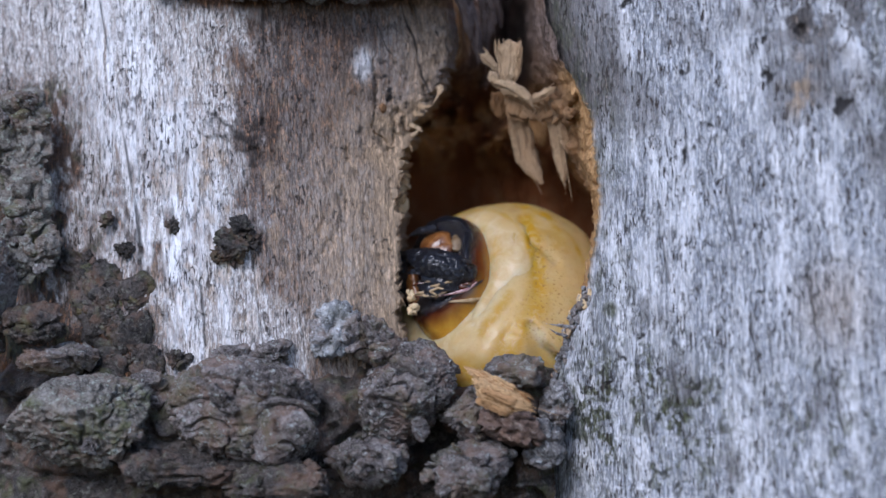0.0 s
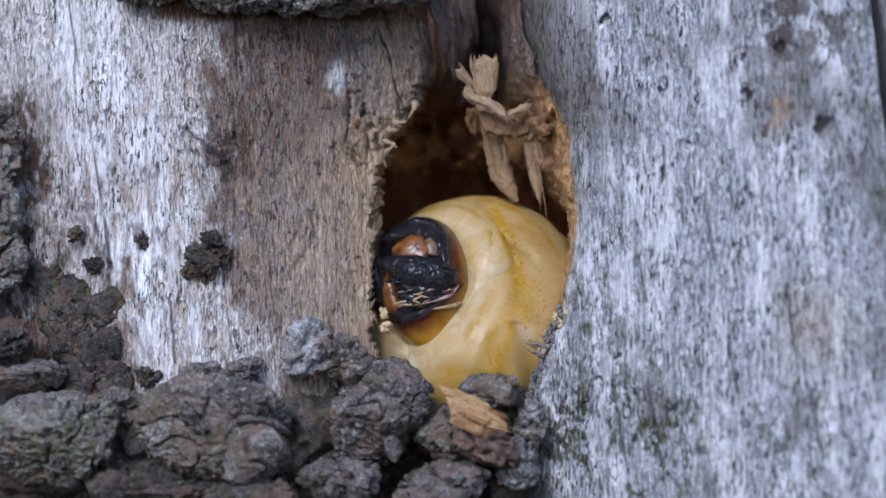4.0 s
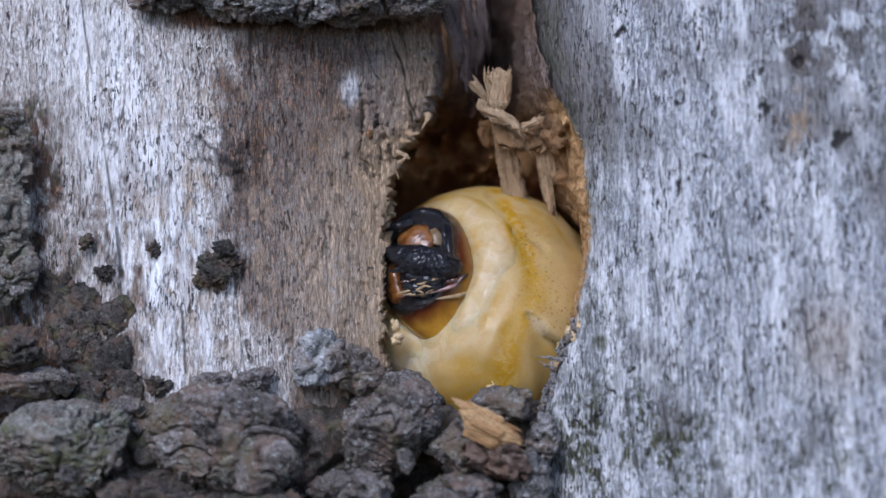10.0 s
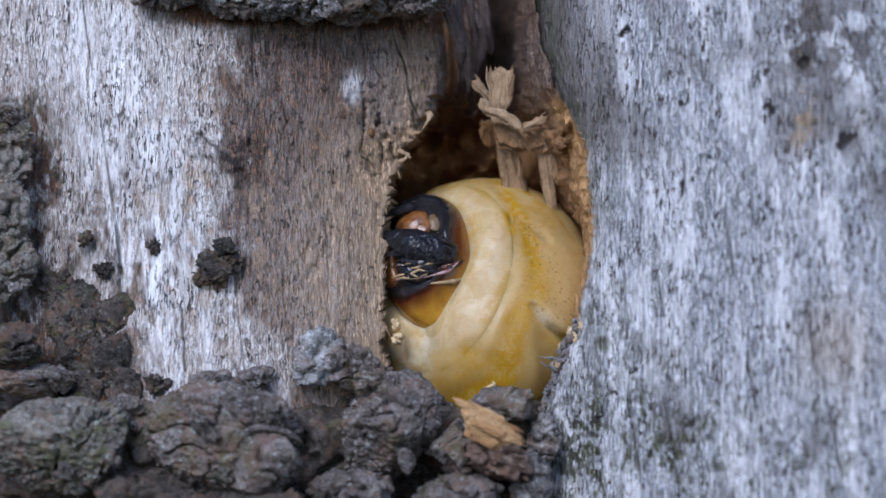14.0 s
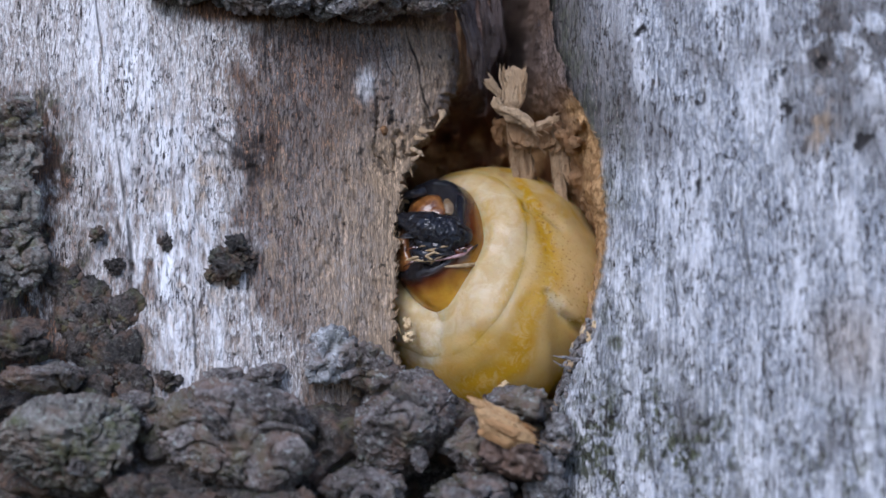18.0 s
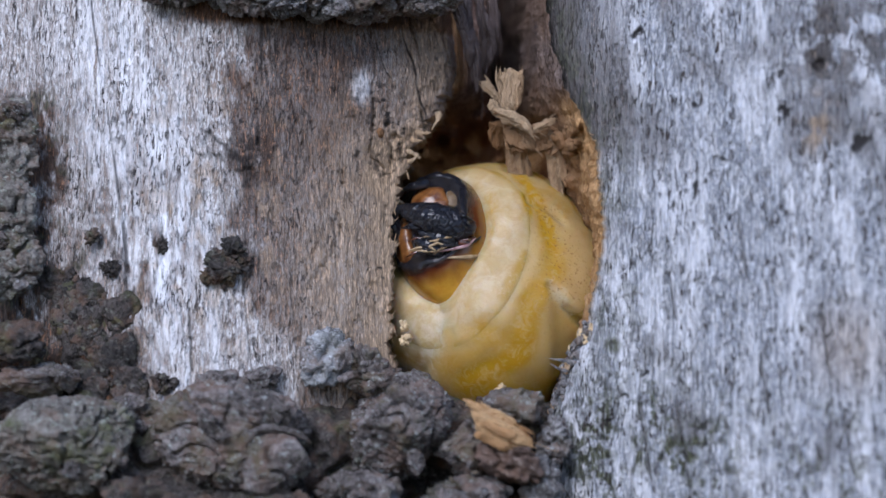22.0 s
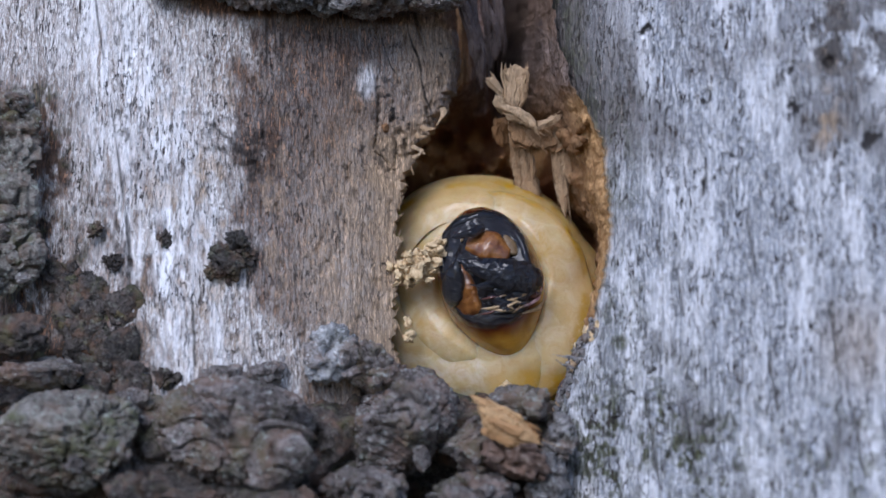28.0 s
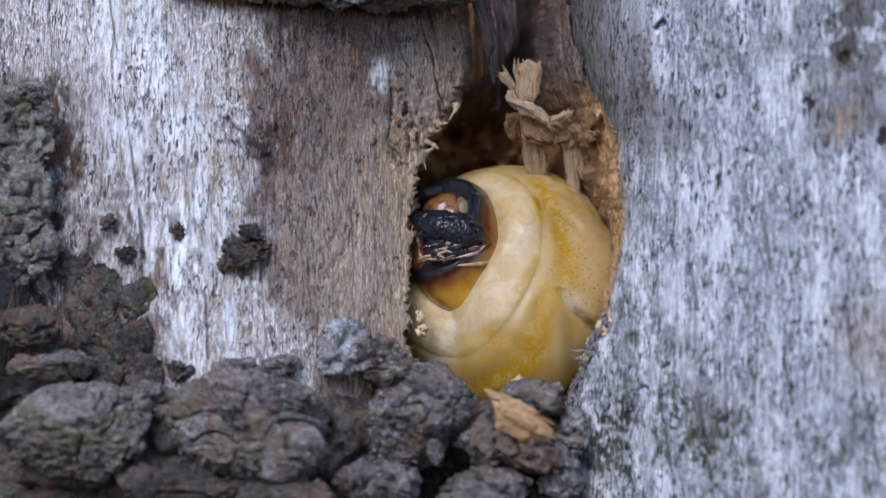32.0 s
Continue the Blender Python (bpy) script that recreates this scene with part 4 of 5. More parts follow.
# coloured dark as the shaded gap beside the large chunk
chunk("bark_chunk", (-19.23, -3, -16.61), (4.12, 3, 1.68), 16, mat=BARK_SHADE_CRUST, label=BIG)
chunk("bark_chunk", (0.60, -3.5, -16.73), (3.55, 3, 1.87), 17, label=BIG, flakes=3)
# dark colour here too, for the shaded gap at the bottom
chunk("bark_chunk", (-12.08, -3.5, -17.11), (4.12, 3, 1.87), 18, mat=BARK_SHADE_CRUST, label=BIG)
chunk("bark_chunk", (5.69, -2, -15.42), (1.81, 1.6, 1.81), 27, (0, 0, 0), BARK_PALE, "grey bark crust against the wood slab", rough=0.35)
chunk("bark_chunk", (6.68, -1, -12.87), (1.14, 1.2, 1.71), 28, (0, 0, 0), BARK_PALE, "grey bark crust against the wood slab", rough=0.35)
chunk("bark_chunk", (-27.80, 0.5, -9.18), (3.06, 1.6, 1.15), 19, mat=BARK, label="dark crumbling bark beside the bleached wood")
chunk("bark_chunk", (-11.83, -4.2, -14.05), (2.78, 1.6, 1.93), 20, (0, -8, 0), BARK, "smooth grey flake set in a large bark chunk", level=5, rough=0.12)

lip = tagged(new("bark_lip"), "curved bark lip over an oval scar in the chunk", "bark")
lip.matrix_world = pose(-11.9 * MM, -4.9 * MM, -13.9 * MM)
for k, (w, up) in enumerate(((0.34, 0.0),)):
    ribbon("rim", [((3.0 + up) * math.cos(a), 0.9 - 0.5 * math.sin(a), (2.1 + up) * math.sin(a)) for a in [radians(30 + 13 * q) for q in range(10)]], w, 0.5, 260 + k, lip, BARK)

# bark along the far side of the bleached wood
chunk("bark_plate", (-31.1, 3.0, 6.6), (2.4, 0.8, 4.3), 21, (0, 3, 0), BARK_MOSSY, label="lichened bark plate beside bleached wood", group="bark plates", level=6, flakes=6)
chunk("bark_plate", (-30.7, 2.2, -1.12), (2.5, 0.9, 3.2), 22, (0, 0, 0), BARK_MOSSY, label="bark plate with green algae beside bleached wood", group="bark plates", level=6, flakes=6)
chunk("bark_plate", (-30.6, 2.6, 2.68), (2.0, 0.7, 2.9), 25, (0, -4, 0), BARK_MOSSY, label="lichened bark plate beside bleached wood", group="bark plates", flakes=3)
# lump in place of a recess, whose shade is put into its colour
chunk("bark_plate", (-29.58, 0.2, -6.48), (2.31, 1.2, 1.54), 26, (0, 4, 0), BARK_SHADE_CRUST, "dark bark lump as a shaded recess beside bleached wood", group="bark plates")
chunk("bark_plate", (-33.56, 0.5, -4.57), (2.70, 2.4, 5.78), 24, (0, 3, 0), label="bark plate beside bleached wood", group="bark plates", flakes=3)

# overhanging bark above the bleached wood
for i, (place, rx, rz, turn) in enumerate([
        ((-19.66, 4, 17.69), 2.95, 1.10, 0), ((-15.08, 3.6, 17.40), 2.76, 1.18, 4), ((-12.12, 3.4, 17.06), 2.17, 1.34, -8),
        ((-9.01, 3.8, 17.19), 2.56, 1.34, 6), ((-5.70, 4.6, 17.13), 2.76, 1.34, -4), ((-2.36, 6, 17.70), 2.76, 1.34, 2),
        ((-17.39, 3.2, 19.62), 4.73, 2.36, 0), ((-10.34, 3.2, 19.62), 5.12, 2.36, 0), ((-3.72, 4.6, 20.02), 4.73, 2.36, 0)]):
    chunk("bark_flake", place, (rx, 2.1, rz), 30 + i, (0, turn, 0), BARK_PALE if i in (1, 2, 3) else BARK, "rough grey bark flake overhanging bleached wood", group="overhanging bark", level=7 if i < 6 else 5, flakes=4)

# black fungal crusts on the bleached wood
CRUST = "black crusty fungus tuft on bleached wood"
for i, (place, r) in enumerate([((-15.87, 1.6, -1.43), 1.25), ((-14.98, 1.9, -0.43), 0.8), ((-16.60, 1.5, -1.97), 0.6), ((-14.19, 1.8, -1.12), 0.6), ((-15.43, 1.5, -2.28), 0.6),
                                ((-20.09, 2.4, 0.12), 0.42), ((-24.64, 2.6, 0.51), 0.55), ((-23.48, 2.2, -1.52), 0.75), ((-19.56, 0.6, -9.18), 0.9)]):
    chunk("fungus_tuft", place, (r, (0.5 if i < 5 else 0.28) * r, 0.85 * r), 50 + i, (0, 20 * i, 0), BARK_DARK if i < 5 else BARK_SHADE_CRUST, CRUST, 5, "fungus", "black fungus tufts", rough=0.6, crack=0.2, size=0.45)

# ---- torn fibres in the tunnel mouth ----
tuft = tagged(new("torn_fibre_tuft"), "pale torn wood fibres hanging in the tunnel mouth", "wood fibre")
for path, width, thick, dark in [
        ([(4.05, 10.4, 13.05), (3.95, 10.5, 11.6), (3.90, 10.7, 9.8)], 0.85, 0.16, 0.15), ([(4.75, 10.4, 12.9), (4.6, 10.5, 11.4), (4.35, 10.6, 9.9)], 0.30, 0.14, 0.45),
        ([(3.25, 10.3, 13.0), (3.3, 10.5, 12.4), (3.6, 10.6, 11.4)], 0.16, 0.08, 0.3), ([(1.95, 9.9, 12.0), (2.5, 10.2, 11.5), (3.2, 10.6, 10.8)], 0.32, 0.12, 0.05),
        ([(2.2, 9.9, 12.3), (2.6, 10.2, 11.8), (3.0, 10.6, 11.2)], 0.12, 0.06, 0.1), ([(2.55, 10, 10.8), (2.95, 10.1, 10.1), (3.5, 10.3, 9.5)], 0.36, 0.16, 0.05),
        ([(2.8, 10, 10.0), (4.0, 9.8, 9.6), (4.9, 9.7, 9.1), (5.6, 9.7, 8.3)], 0.36, 0.26, 0.0), ([(5.3, 9.9, 8.5), (6.1, 10, 8.8), (7.0, 10.3, 9.3)], 0.30, 0.2, 0.05), ([(3.2, 10.1, 9.5), (4.4, 10, 9.1), (5.6, 10, 8.5)], 0.34, 0.2, 0.1),
        ([(3.6, 11.0, 8.6), (5.0, 10.9, 7.9), (6.2, 11.0, 7.8), (7.4, 11.3, 8.4)], 1.15, 0.2, 0.85), ([(4.6, 10.8, 8.8), (5.3, 10.8, 7.9), (5.9, 10.9, 7.4)], 0.5, 0.15, 0.6), ([(5.5, 10.2, 8.5), (6.4, 10.4, 8.9), (7.4, 10.8, 9.5)], 0.26, 0.14, 0.25),
        ([(4.35, 10.9, 8.7), (4.6, 11.7, 6.8), (4.9, 12.4, 4.8), (6.2, 12.8, 2.4)], 0.75, 0.25, 0.35), ([(3.9, 11.1, 8.6), (4.0, 11.7, 7.2), (4.2, 12.2, 5.6)], 0.30, 0.2, 0.7),
        ([(6.9, 10.9, 8.7), (7.25, 11.5, 6.7), (7.6, 12.0, 4.8), (7.9, 12.4, 2.2)], 0.55, 0.22, 0.2), ([(7.5, 11.1, 8.6), (7.8, 11.6, 6.6), (8.2, 11.8, 4.6)], 0.30, 0.18, 0.55),
        ([(3.40, 12, 9.4), (3.2, 12.6, 8.4), (3.3, 13, 7.3)], 0.6, 0.25, 1.0)]:
    ribbon("strand", [(a, b - 1.8, c) for a, b, c in path], width, thick, 1 + len(tuft.children), tuft, dark=dark, hairs=8)

ridge = tagged(new("crevice_ridges"), "dark torn wood ridges in the crevice", "wood ridge")
# last value darkens a ridge, mostly more the deeper it lies
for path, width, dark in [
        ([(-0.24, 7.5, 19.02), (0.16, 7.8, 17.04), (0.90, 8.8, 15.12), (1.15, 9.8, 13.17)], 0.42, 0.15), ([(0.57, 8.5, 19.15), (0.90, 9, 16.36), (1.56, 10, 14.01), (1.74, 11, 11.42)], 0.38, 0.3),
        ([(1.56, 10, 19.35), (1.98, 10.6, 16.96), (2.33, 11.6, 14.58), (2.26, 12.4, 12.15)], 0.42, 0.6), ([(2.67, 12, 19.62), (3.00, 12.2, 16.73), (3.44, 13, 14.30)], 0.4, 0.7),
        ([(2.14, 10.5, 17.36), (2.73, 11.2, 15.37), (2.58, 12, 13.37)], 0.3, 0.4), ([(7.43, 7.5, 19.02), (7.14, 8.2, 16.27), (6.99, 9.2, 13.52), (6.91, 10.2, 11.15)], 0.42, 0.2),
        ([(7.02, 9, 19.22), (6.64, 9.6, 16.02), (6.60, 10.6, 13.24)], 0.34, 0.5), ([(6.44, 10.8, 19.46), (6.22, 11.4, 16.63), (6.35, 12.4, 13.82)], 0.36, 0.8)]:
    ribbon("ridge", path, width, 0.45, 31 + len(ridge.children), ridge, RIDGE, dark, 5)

# fresh wood chip lying on the bark
chip = new("wood_chip")
chip.matrix_world = pose(*[c * MM for c in (2.89, -4.2, -11.71)], 0, 20, 0)
tagged(chip, "torn orange-tan wood chip lying on the bark", "wood chip")
for i in range(16):
    k = i / 15
    zc = 0.75 - 1.6 * k + rng.uniform(-0.12, 0.12)
    lift = -0.35 * math.sin(3.1 * k) + rng.uniform(-0.2, 0.2)
    ribbon("fibre_layer", [(-2.6 + 1.5 * k + rng.uniform(-0.5, 0.9), 0.35 + lift, zc + 0.35), (-1.0, lift, zc + 0.1 * rng.random()), (0.7, lift + rng.uniform(-0.2, 0.2), zc - 0.15), (2.3 - 0.6 * abs(k - 0.4) - rng.uniform(-0.4, 1.2), 0.25 + lift, zc - 0.45 + 0.5 * k)],
           rng.uniform(0.22, 0.42), 0.24, 210 + i, chip, CHIP, (0.0, 0.5, 0.0, 0.9, 0.1, 0.0, 0.6)[i % 7], 5)

# splinters along the torn rim
rim = tagged(new("rim_splinters"), "short pale splinters on the gnawed tunnel rim", "splinter")
rng = random.Random(5)
ribbon("splinter", [(-1.06, 8.4, 9.87), (-1.22, 8.2, 9.17), (-1.62, 8.2, 8.48)], 0.34, 0.09, 21, rim, SPLINTER, 0, point=True)
ribbon("splinter", [(-3.38, 7.2, 6.97), (-2.81, 6.9, 6.72), (-2.41, 6.7, 6.38)], 0.3, 0.09, 22, rim, SPLINTER, 0, point=True)
ribbon("splinter", [(-3.30, 7, 6.08), (-2.89, 6.8, 6.31), (-2.49, 6.6, 6.70)], 0.22, 0.09, 23, rim, SPLINTER, 0, point=True)
ribbon("splinter", [(-3.15, 7.4, 7.79), (-2.66, 7.2, 7.66), (-2.25, 7, 7.69)], 0.24, 0.09, 24, rim, SPLINTER, 0.2, point=True)
ribbon("splinter", [(-2.79, 7.6, 8.32), (-2.18, 7.4, 8.19), (-1.69, 7.4, 8.27)], 0.24, 0.09, 25, rim, SPLINTER, 0.2, point=True)
for i in range(70):
    zz = rng.uniform(-8.5, 7.5)
    ex = float(left_edge(np.array([[zz]]))[0, 0])
    ey = float(left_depth(ex, zz))
    ln = rng.uniform(0.2, 0.5)
    up = rng.uniform(0.3, 1.0) * rng.choice((-1, 1))
    ribbon("splinter", [(ex - 0.3, ey + 0.1, zz - 0.5 * up), (ex + 0.02, ey + 0.12, zz), (ex + ln * 0.6, ey + rng.uniform(0.1, 0.5), zz + 0.6 * up)],
           rng.uniform(0.04, 0.11), 0.05, 60 + i, rim, SPLINTER, rng.uniform(0, 0.35), point=True)
for i in range(28):
    zz = rng.uniform(-10.5, 8.0)
    ex = float(right_edge(np.array([[zz]]))[0, 0])
    ey = float(right_depth(ex, zz)) + 0.8
    ln = rng.uniform(0.15, 0.45)
    up = rng.uniform(0.2, 0.8) * rng.choice((-1, 1))
    ribbon("splinter", [(ex + 0.3, ey - 0.15, zz - 0.4 * up), (ex, ey - 0.1, zz), (ex - ln * 0.7, ey + 0.05, zz + 0.6 * up)],
           rng.uniform(0.04, 0.10), 0.05, 140 + i, rim, SPLINTER, rng.uniform(0, 0.5), point=True)
ribbon("splinter", [(8.20, -1, -7.56), (7.25, -1, -7.41), (6.12, -0.8, -7.26)], 0.2, 0.12, 201, rim, BARK_PALE, 0.2, point=True)
ribbon("splinter", [(7.63, -1, -8.13), (6.87, -1.1, -7.93), (6.30, -1, -7.56)], 0.16, 0.12, 202, rim, BARK_PALE, 0.2, point=True)

rng = random.Random(12)
for i in range(90):
    zz = rng.uniform(-16.0, -5.0)
    ex = float(right_edge(np.array([[zz]]))[0, 0]) + abs(rng.gauss(0, 0.4)) - 0.2
    r = rng.uniform(0.12, 0.34)
    chunk("wood_crumb", (ex, float(right_depth(ex, zz)) + 0.35, zz), (r * 0.8, r * 0.7, r * rng.uniform(0.9, 1.8)), 700 + i, (0, rng.uniform(-40, 40), 0), (FRASS if i % 3 == 0 else BARK_PALE) if zz > -8.0 else (BARK_PALE if i % 3 else SPLINTER),
          "tiny pale crumb on the rim of the wood", 3, "wood crumb", "rim crumbs", rough=0.4, size=0.3)

# ---- the larva ----
larva = new("beetle_larva")
tagged(larva, "plump cream larva with amber head and ochre stains in its tunnel", "larva")
HOME = Vector((3.28, 13.4, -3.49)) * MM
larva.location = HOME
TILT = radians(20)


REST = Matrix.Rotation(radians(-43), 4, "Z") @ Matrix.Rotation(radians(-19), 4, "X")


def dn(d, k, seed, oc=3):
    return fbm(d[..., 0] * k + 9, d[..., 1] * k + 9, d[..., 2] * k + 9, seed, oc)


# fold and stain lines on the flank, in millimetres across and up from the body's centre, as it lies at rest
FOLD_A = [(0.6, 8.1), (1.3, 7.1), (2.0, 5.2), (2.7, 3.4), (2.8, 1.7), (2.1, 0.1), (1.1, -1.2), (0.3, -2.7), (-0.4, -4.4), (-2.0, -5.3)]
FOLD_B = [(2.3, -0.7), (3.7, -2.4), (5.4, -3.5), (7.0, -4.2)]
FOLD_C = [(-3.9, -2.6), (-3.7, -3.6), (-3.9, -4.9), (-4.6, -6.2)]
FOLD_E = [(1.6, 5.2), (2.6, 5.0), (3.4, 4.5), (4.0, 3.9)]
FOLD_F = [(-2.6, -3.0), (-1.4, -2.8), (-0.4, -3.3), (0.3, -4.0)]
FOLD_D = [(-0.9, -4.6), (0.4, -5.6), (2.0, -6.3), (4.2, -6.9)]


def band(name, profile, seed, stain_at, crease_at, swell=0.06, squash=False):
    """A body ring as a turned skin: profile rows of polar angle (degrees from the head's axis) and radius."""
    nt, nf = 120, 220
    pr = np.array(profile, float)
    u = np.linspace(0, 1, len(pr))
    q = np.linspace(0, 1, nt)
    th, r = np.interp(q, u, pr[:, 0]), np.interp(q, u, pr[:, 1])
    for k in range(6):
        th[1:-1], r[1:-1] = (th[:-2] + 2 * th[1:-1] + th[2:]) / 4, (r[:-2] + 2 * r[1:-1] + r[2:]) / 4
    ph = np.linspace(0, 2 * np.pi, nf, endpoint=False)[None, :]
    th, r = th[:, None] + 0 * ph, r[:, None] + 0 * ph
    if squash:
        # the collar follows the upright oval of the head and rounds off behind it
        keen = 2 - 0.6 * smooth(0.1, -0.7, np.sin(ph - TILT))
        oval = ((np.abs(np.cos(ph - TILT)) / 1.05) ** keen + (np.abs(np.sin(ph - TILT)) / 1.33) ** keen) ** (-1 / keen)
        th = th * (1 + (oval - 1) * smooth(58, 30, th))
    t = np.radians(th)
    dirs = np.stack([np.sin(t) * np.cos(ph), -np.cos(t), np.sin(t) * np.sin(ph)], -1)
    side = dirs @ np.array(REST.to_3x3()).T
    front = smooth(0.15, -0.2, side[..., 1])
    X, Z = side[..., 0] * r, side[..., 2] * r
    wob = 0.5 * (dn(dirs, 2.2, 77, 3) - 0.5)
    X, Z = X + wob, Z - wob
    r = r * (1 + 0.16 * smooth(0.15, 0.95, side @ np.array([-0.62, -0.35, -0.70])) + 0.03 * smooth(0.3, 1.0, side[..., 0]) + 0.15 * smooth(0.5, 0.98, side @ np.array([0.22, -0.72, -0.66])) + 0.15 * smooth(0.35, 0.95, side @ np.array([0.62, -0.50, -0.60])))
    wave = dn(dirs, 1.7, 80, 3) - 0.5
    fine = dn(dirs, 6.0, 84, 3) - 0.5
    r = r * (1 - 0.03 * smooth(0.55, 0.95, side @ np.array([0.45, -0.1, 0.89])))
    r = r + 5 * swell * wave + 0.22 * (dn(dirs, 3.4, 79, 3) - 0.5) + 0.12 * fine
    # creases, with the skin swelling over on one side
    for line, depth, width in ((FOLD_B, 0.45, 0.22), (FOLD_C, 0.16, 0.45), (FOLD_D, 0.16, 0.6), (FOLD_A, 0.10, 0.4), (FOLD_E, 0.22, 0.25), (FOLD_F, 0.10, 0.4)):
        r = r - front * depth * stroke(X, Z, line, width, 0.9) + front * 0.3 * depth * stroke(X, Z, line, 4 * width, 0.9)
    below_b = smooth(0.0, 0.16, (-1.6 - 0.72 * (X - 3.0)) - Z) * smooth(2.0, 3.0, X)
    r = r - 0.45 * front * below_b
    p = dirs * r[..., None]
    ochre = np.maximum.reduce([
        0.9 * stroke(X, Z, [(1.3, 7.3), (1.9, 6.4), (2.2, 5.4)], 0.5, 0.8), 0.8 * stroke(X, Z, [(1.3, 5.6), (1.5, 4.4)], 0.3, 0.8),
        1.0 * stroke(X, Z, [(2.4, 5.2), (2.8, 3.4), (2.8, 1.6)], 0.45, 0.8), 0.6 * stroke(X, Z, [(2.9, 2.0), (2.5, 0.2), (1.6, -0.8)], 0.75, 0.9),
        0.85 * stroke(X, Z, [(1.6, -0.9), (0.9, -2.4), (0.5, -4.0)], 0.7, 0.8), 1.0 * stroke(X, Z, [(0.5, -4.1), (-0.6, -4.9), (-1.9, -5.4)], 0.6, 0.9),
        0.75 * stroke(X, Z, [(-1.9, -5.6), (0.4, -6.6), (1.8, -6.4), (3.0, -5.7)], 0.9, 0.9), 0.6 * stroke(X, Z, [(-1.6, -3.2), (-0.9, -3.5)], 0.5, 0.9)])
    crease = smooth(5.5, 2.5, np.abs(th - crease_at) + 5 * (dn(dirs, 4, seed + 11) - 0.4))
    ochre = np.maximum(ochre * front, 1.0 * crease * (1 - 0.6 * front) * smooth(0.34, 0.5, dn(dirs, 2.5, seed + 12)))
    over = smooth(6.0, 2.0, np.abs(th - crease_at - 18 - 10 * np.cos(2 * ph))) * smooth(0.2, 0.6, dirs[..., 2]) * smooth(0.4, 0.55, dn(dirs, 3, 88))
    ochre = np.maximum(ochre, 0.9 * over * (1 - front * smooth(0.5, 0.2, dirs[..., 2])))
    ochre = np.clip(1.25 * ochre * (0.6 + 1.1 * dn(dirs, 5, seed + 6)) + 0.5 * smooth(0.66, 0.74, dn(dirs, 3, seed + 7)), 0, 1)
    pinkish = 0.75 * stroke(X, Z, [(0.9, 1.3), (0.1, -0.1), (-0.6, -1.2)], 0.32, 0.8)
    olive = np.maximum(1.0 * stroke(X, Z, [(4.0, -2.5), (5.0, -1.2), (6.2, -0.2)], 0.35, 0.7), 0.5 * pinkish)
    milky = np.maximum(1.0 * smooth(-3.0, -4.0, X) * smooth(-1.6, -3.0, Z), 0.55 * smooth(52, 40, th) * (1 - smooth(-4, -6, Z)))
    milky = np.maximum(milky, 0.8 * stroke(X, Z - 0.2, FOLD_B, 0.3, 0.9))
    yellow = np.clip(0.2 + 0.75 * smooth(-1.0, -5.5, Z) + stain_at + 0.5 * below_b, 0, 1)
    dots = np.clip(0.7 * stroke(X, Z, [(3.2, 4.5), (3.6, 2.0), (2.6, -0.4), (4.6, -0.6)], 1.1, 0.9) + 0.12, 0, 1)
    flat = lambda m: (np.broadcast_to(m, th.shape) * (0.15 + 0.85 * front)).ravel()
    return mesh_from(name, p.reshape(-1, 3), grid_faces(nt, nf, wrap=True), SKIN, np.c_[np.maximum(ochre, 0.85 * pinkish * front).ravel(), flat(dots), flat(yellow)],
                     np.c_[flat(milky), flat(olive), flat(0 * olive)])


prothorax = part("prothorax", band("prothorax", [(14, 5.6), (24, 6.4), (27, 7.7), (31, 8.2), (37, 8.4), (43, 8.5), (48, 8.5), (51, 8.44), (54, 8.40), (58, 8.1), (62, 7.2)], 81, 0.0, 52, 0.06, True), larva, "smooth cream fold round the head")
mesothorax = part("mesothorax", band("mesothorax", [(34, 7.6), (42, 8.2), (48, 8.44), (54, 8.52), (74, 8.65), (92, 8.6), (102, 8.5), (108, 8.25), (113, 7.4)], 82, 0.1, 58), larva)
metathorax = part("metathorax", band("metathorax", [(84, 7.5), (95, 8.15), (104, 8.5), (116, 8.7), (135, 8.75), (160, 8.6), (180, 8.5)], 83, 0.3, 110), larva)
abdomen = part("abdomen", lump("abdomen", (7.9, 6.6, 7.5), 84, 5, rough=0.05, crack=0, block=1.0, facets=0, mat=SKIN, tint=(0.3, 0.6, 0.9)), larva)

# head capsule, facing -y, its oval leaning; its markings are laid out as seen from the flank
HEAD_AT = Vector((0, -6.4, 0)) * MM
HEAD_R = np.array([3.65, 3.7, 5.4])
FACE_UP, FACE_HIGH = 0.8, 4.1
FLANK = np.array((REST @ Matrix.Rotation(-TILT, 4, "Y")).to_3x3())
d, f = ICO[6]
p = d * HEAD_R
p = p * (1 + 0.02 * (fbm(d[:, 0] * 3 + 9, d[:, 1] * 3 + 9, d[:, 2] * 3 + 9, 91, 3) - 0.5))[:, None]
seen = p @ FLANK.T
wob = 0.9 * (fbm(p[:, 0] * 0.8 + 9, p[:, 1] * 0.8 + 9, p[:, 2] * 0.8 + 9, 92, 4) - 0.5)
ahead = smooth(0.2, -1.2, p[:, 1])
# the face: an upright oval plate framed by a dark ring
face = (np.abs(p[:, 0] / 3.15) ** 2.6 + np.abs((p[:, 2] - FACE_UP) / FACE_HIGH) ** 2.6) ** (1 / 2.6) + 0.10 * wob
black = smooth(1.06, 0.94, face) * ahead
low = smooth(-0.4, -1.4, p[:, 2]) * ahead
reddish = np.maximum.reduce([smooth(1.36, 1.02, face + 0.08 * wob) * smooth(0.8, -0.8, p[:, 1]), 0.3 * smooth(0.8, -1.0, p[:, 0] + 0.6 * wob) * low])
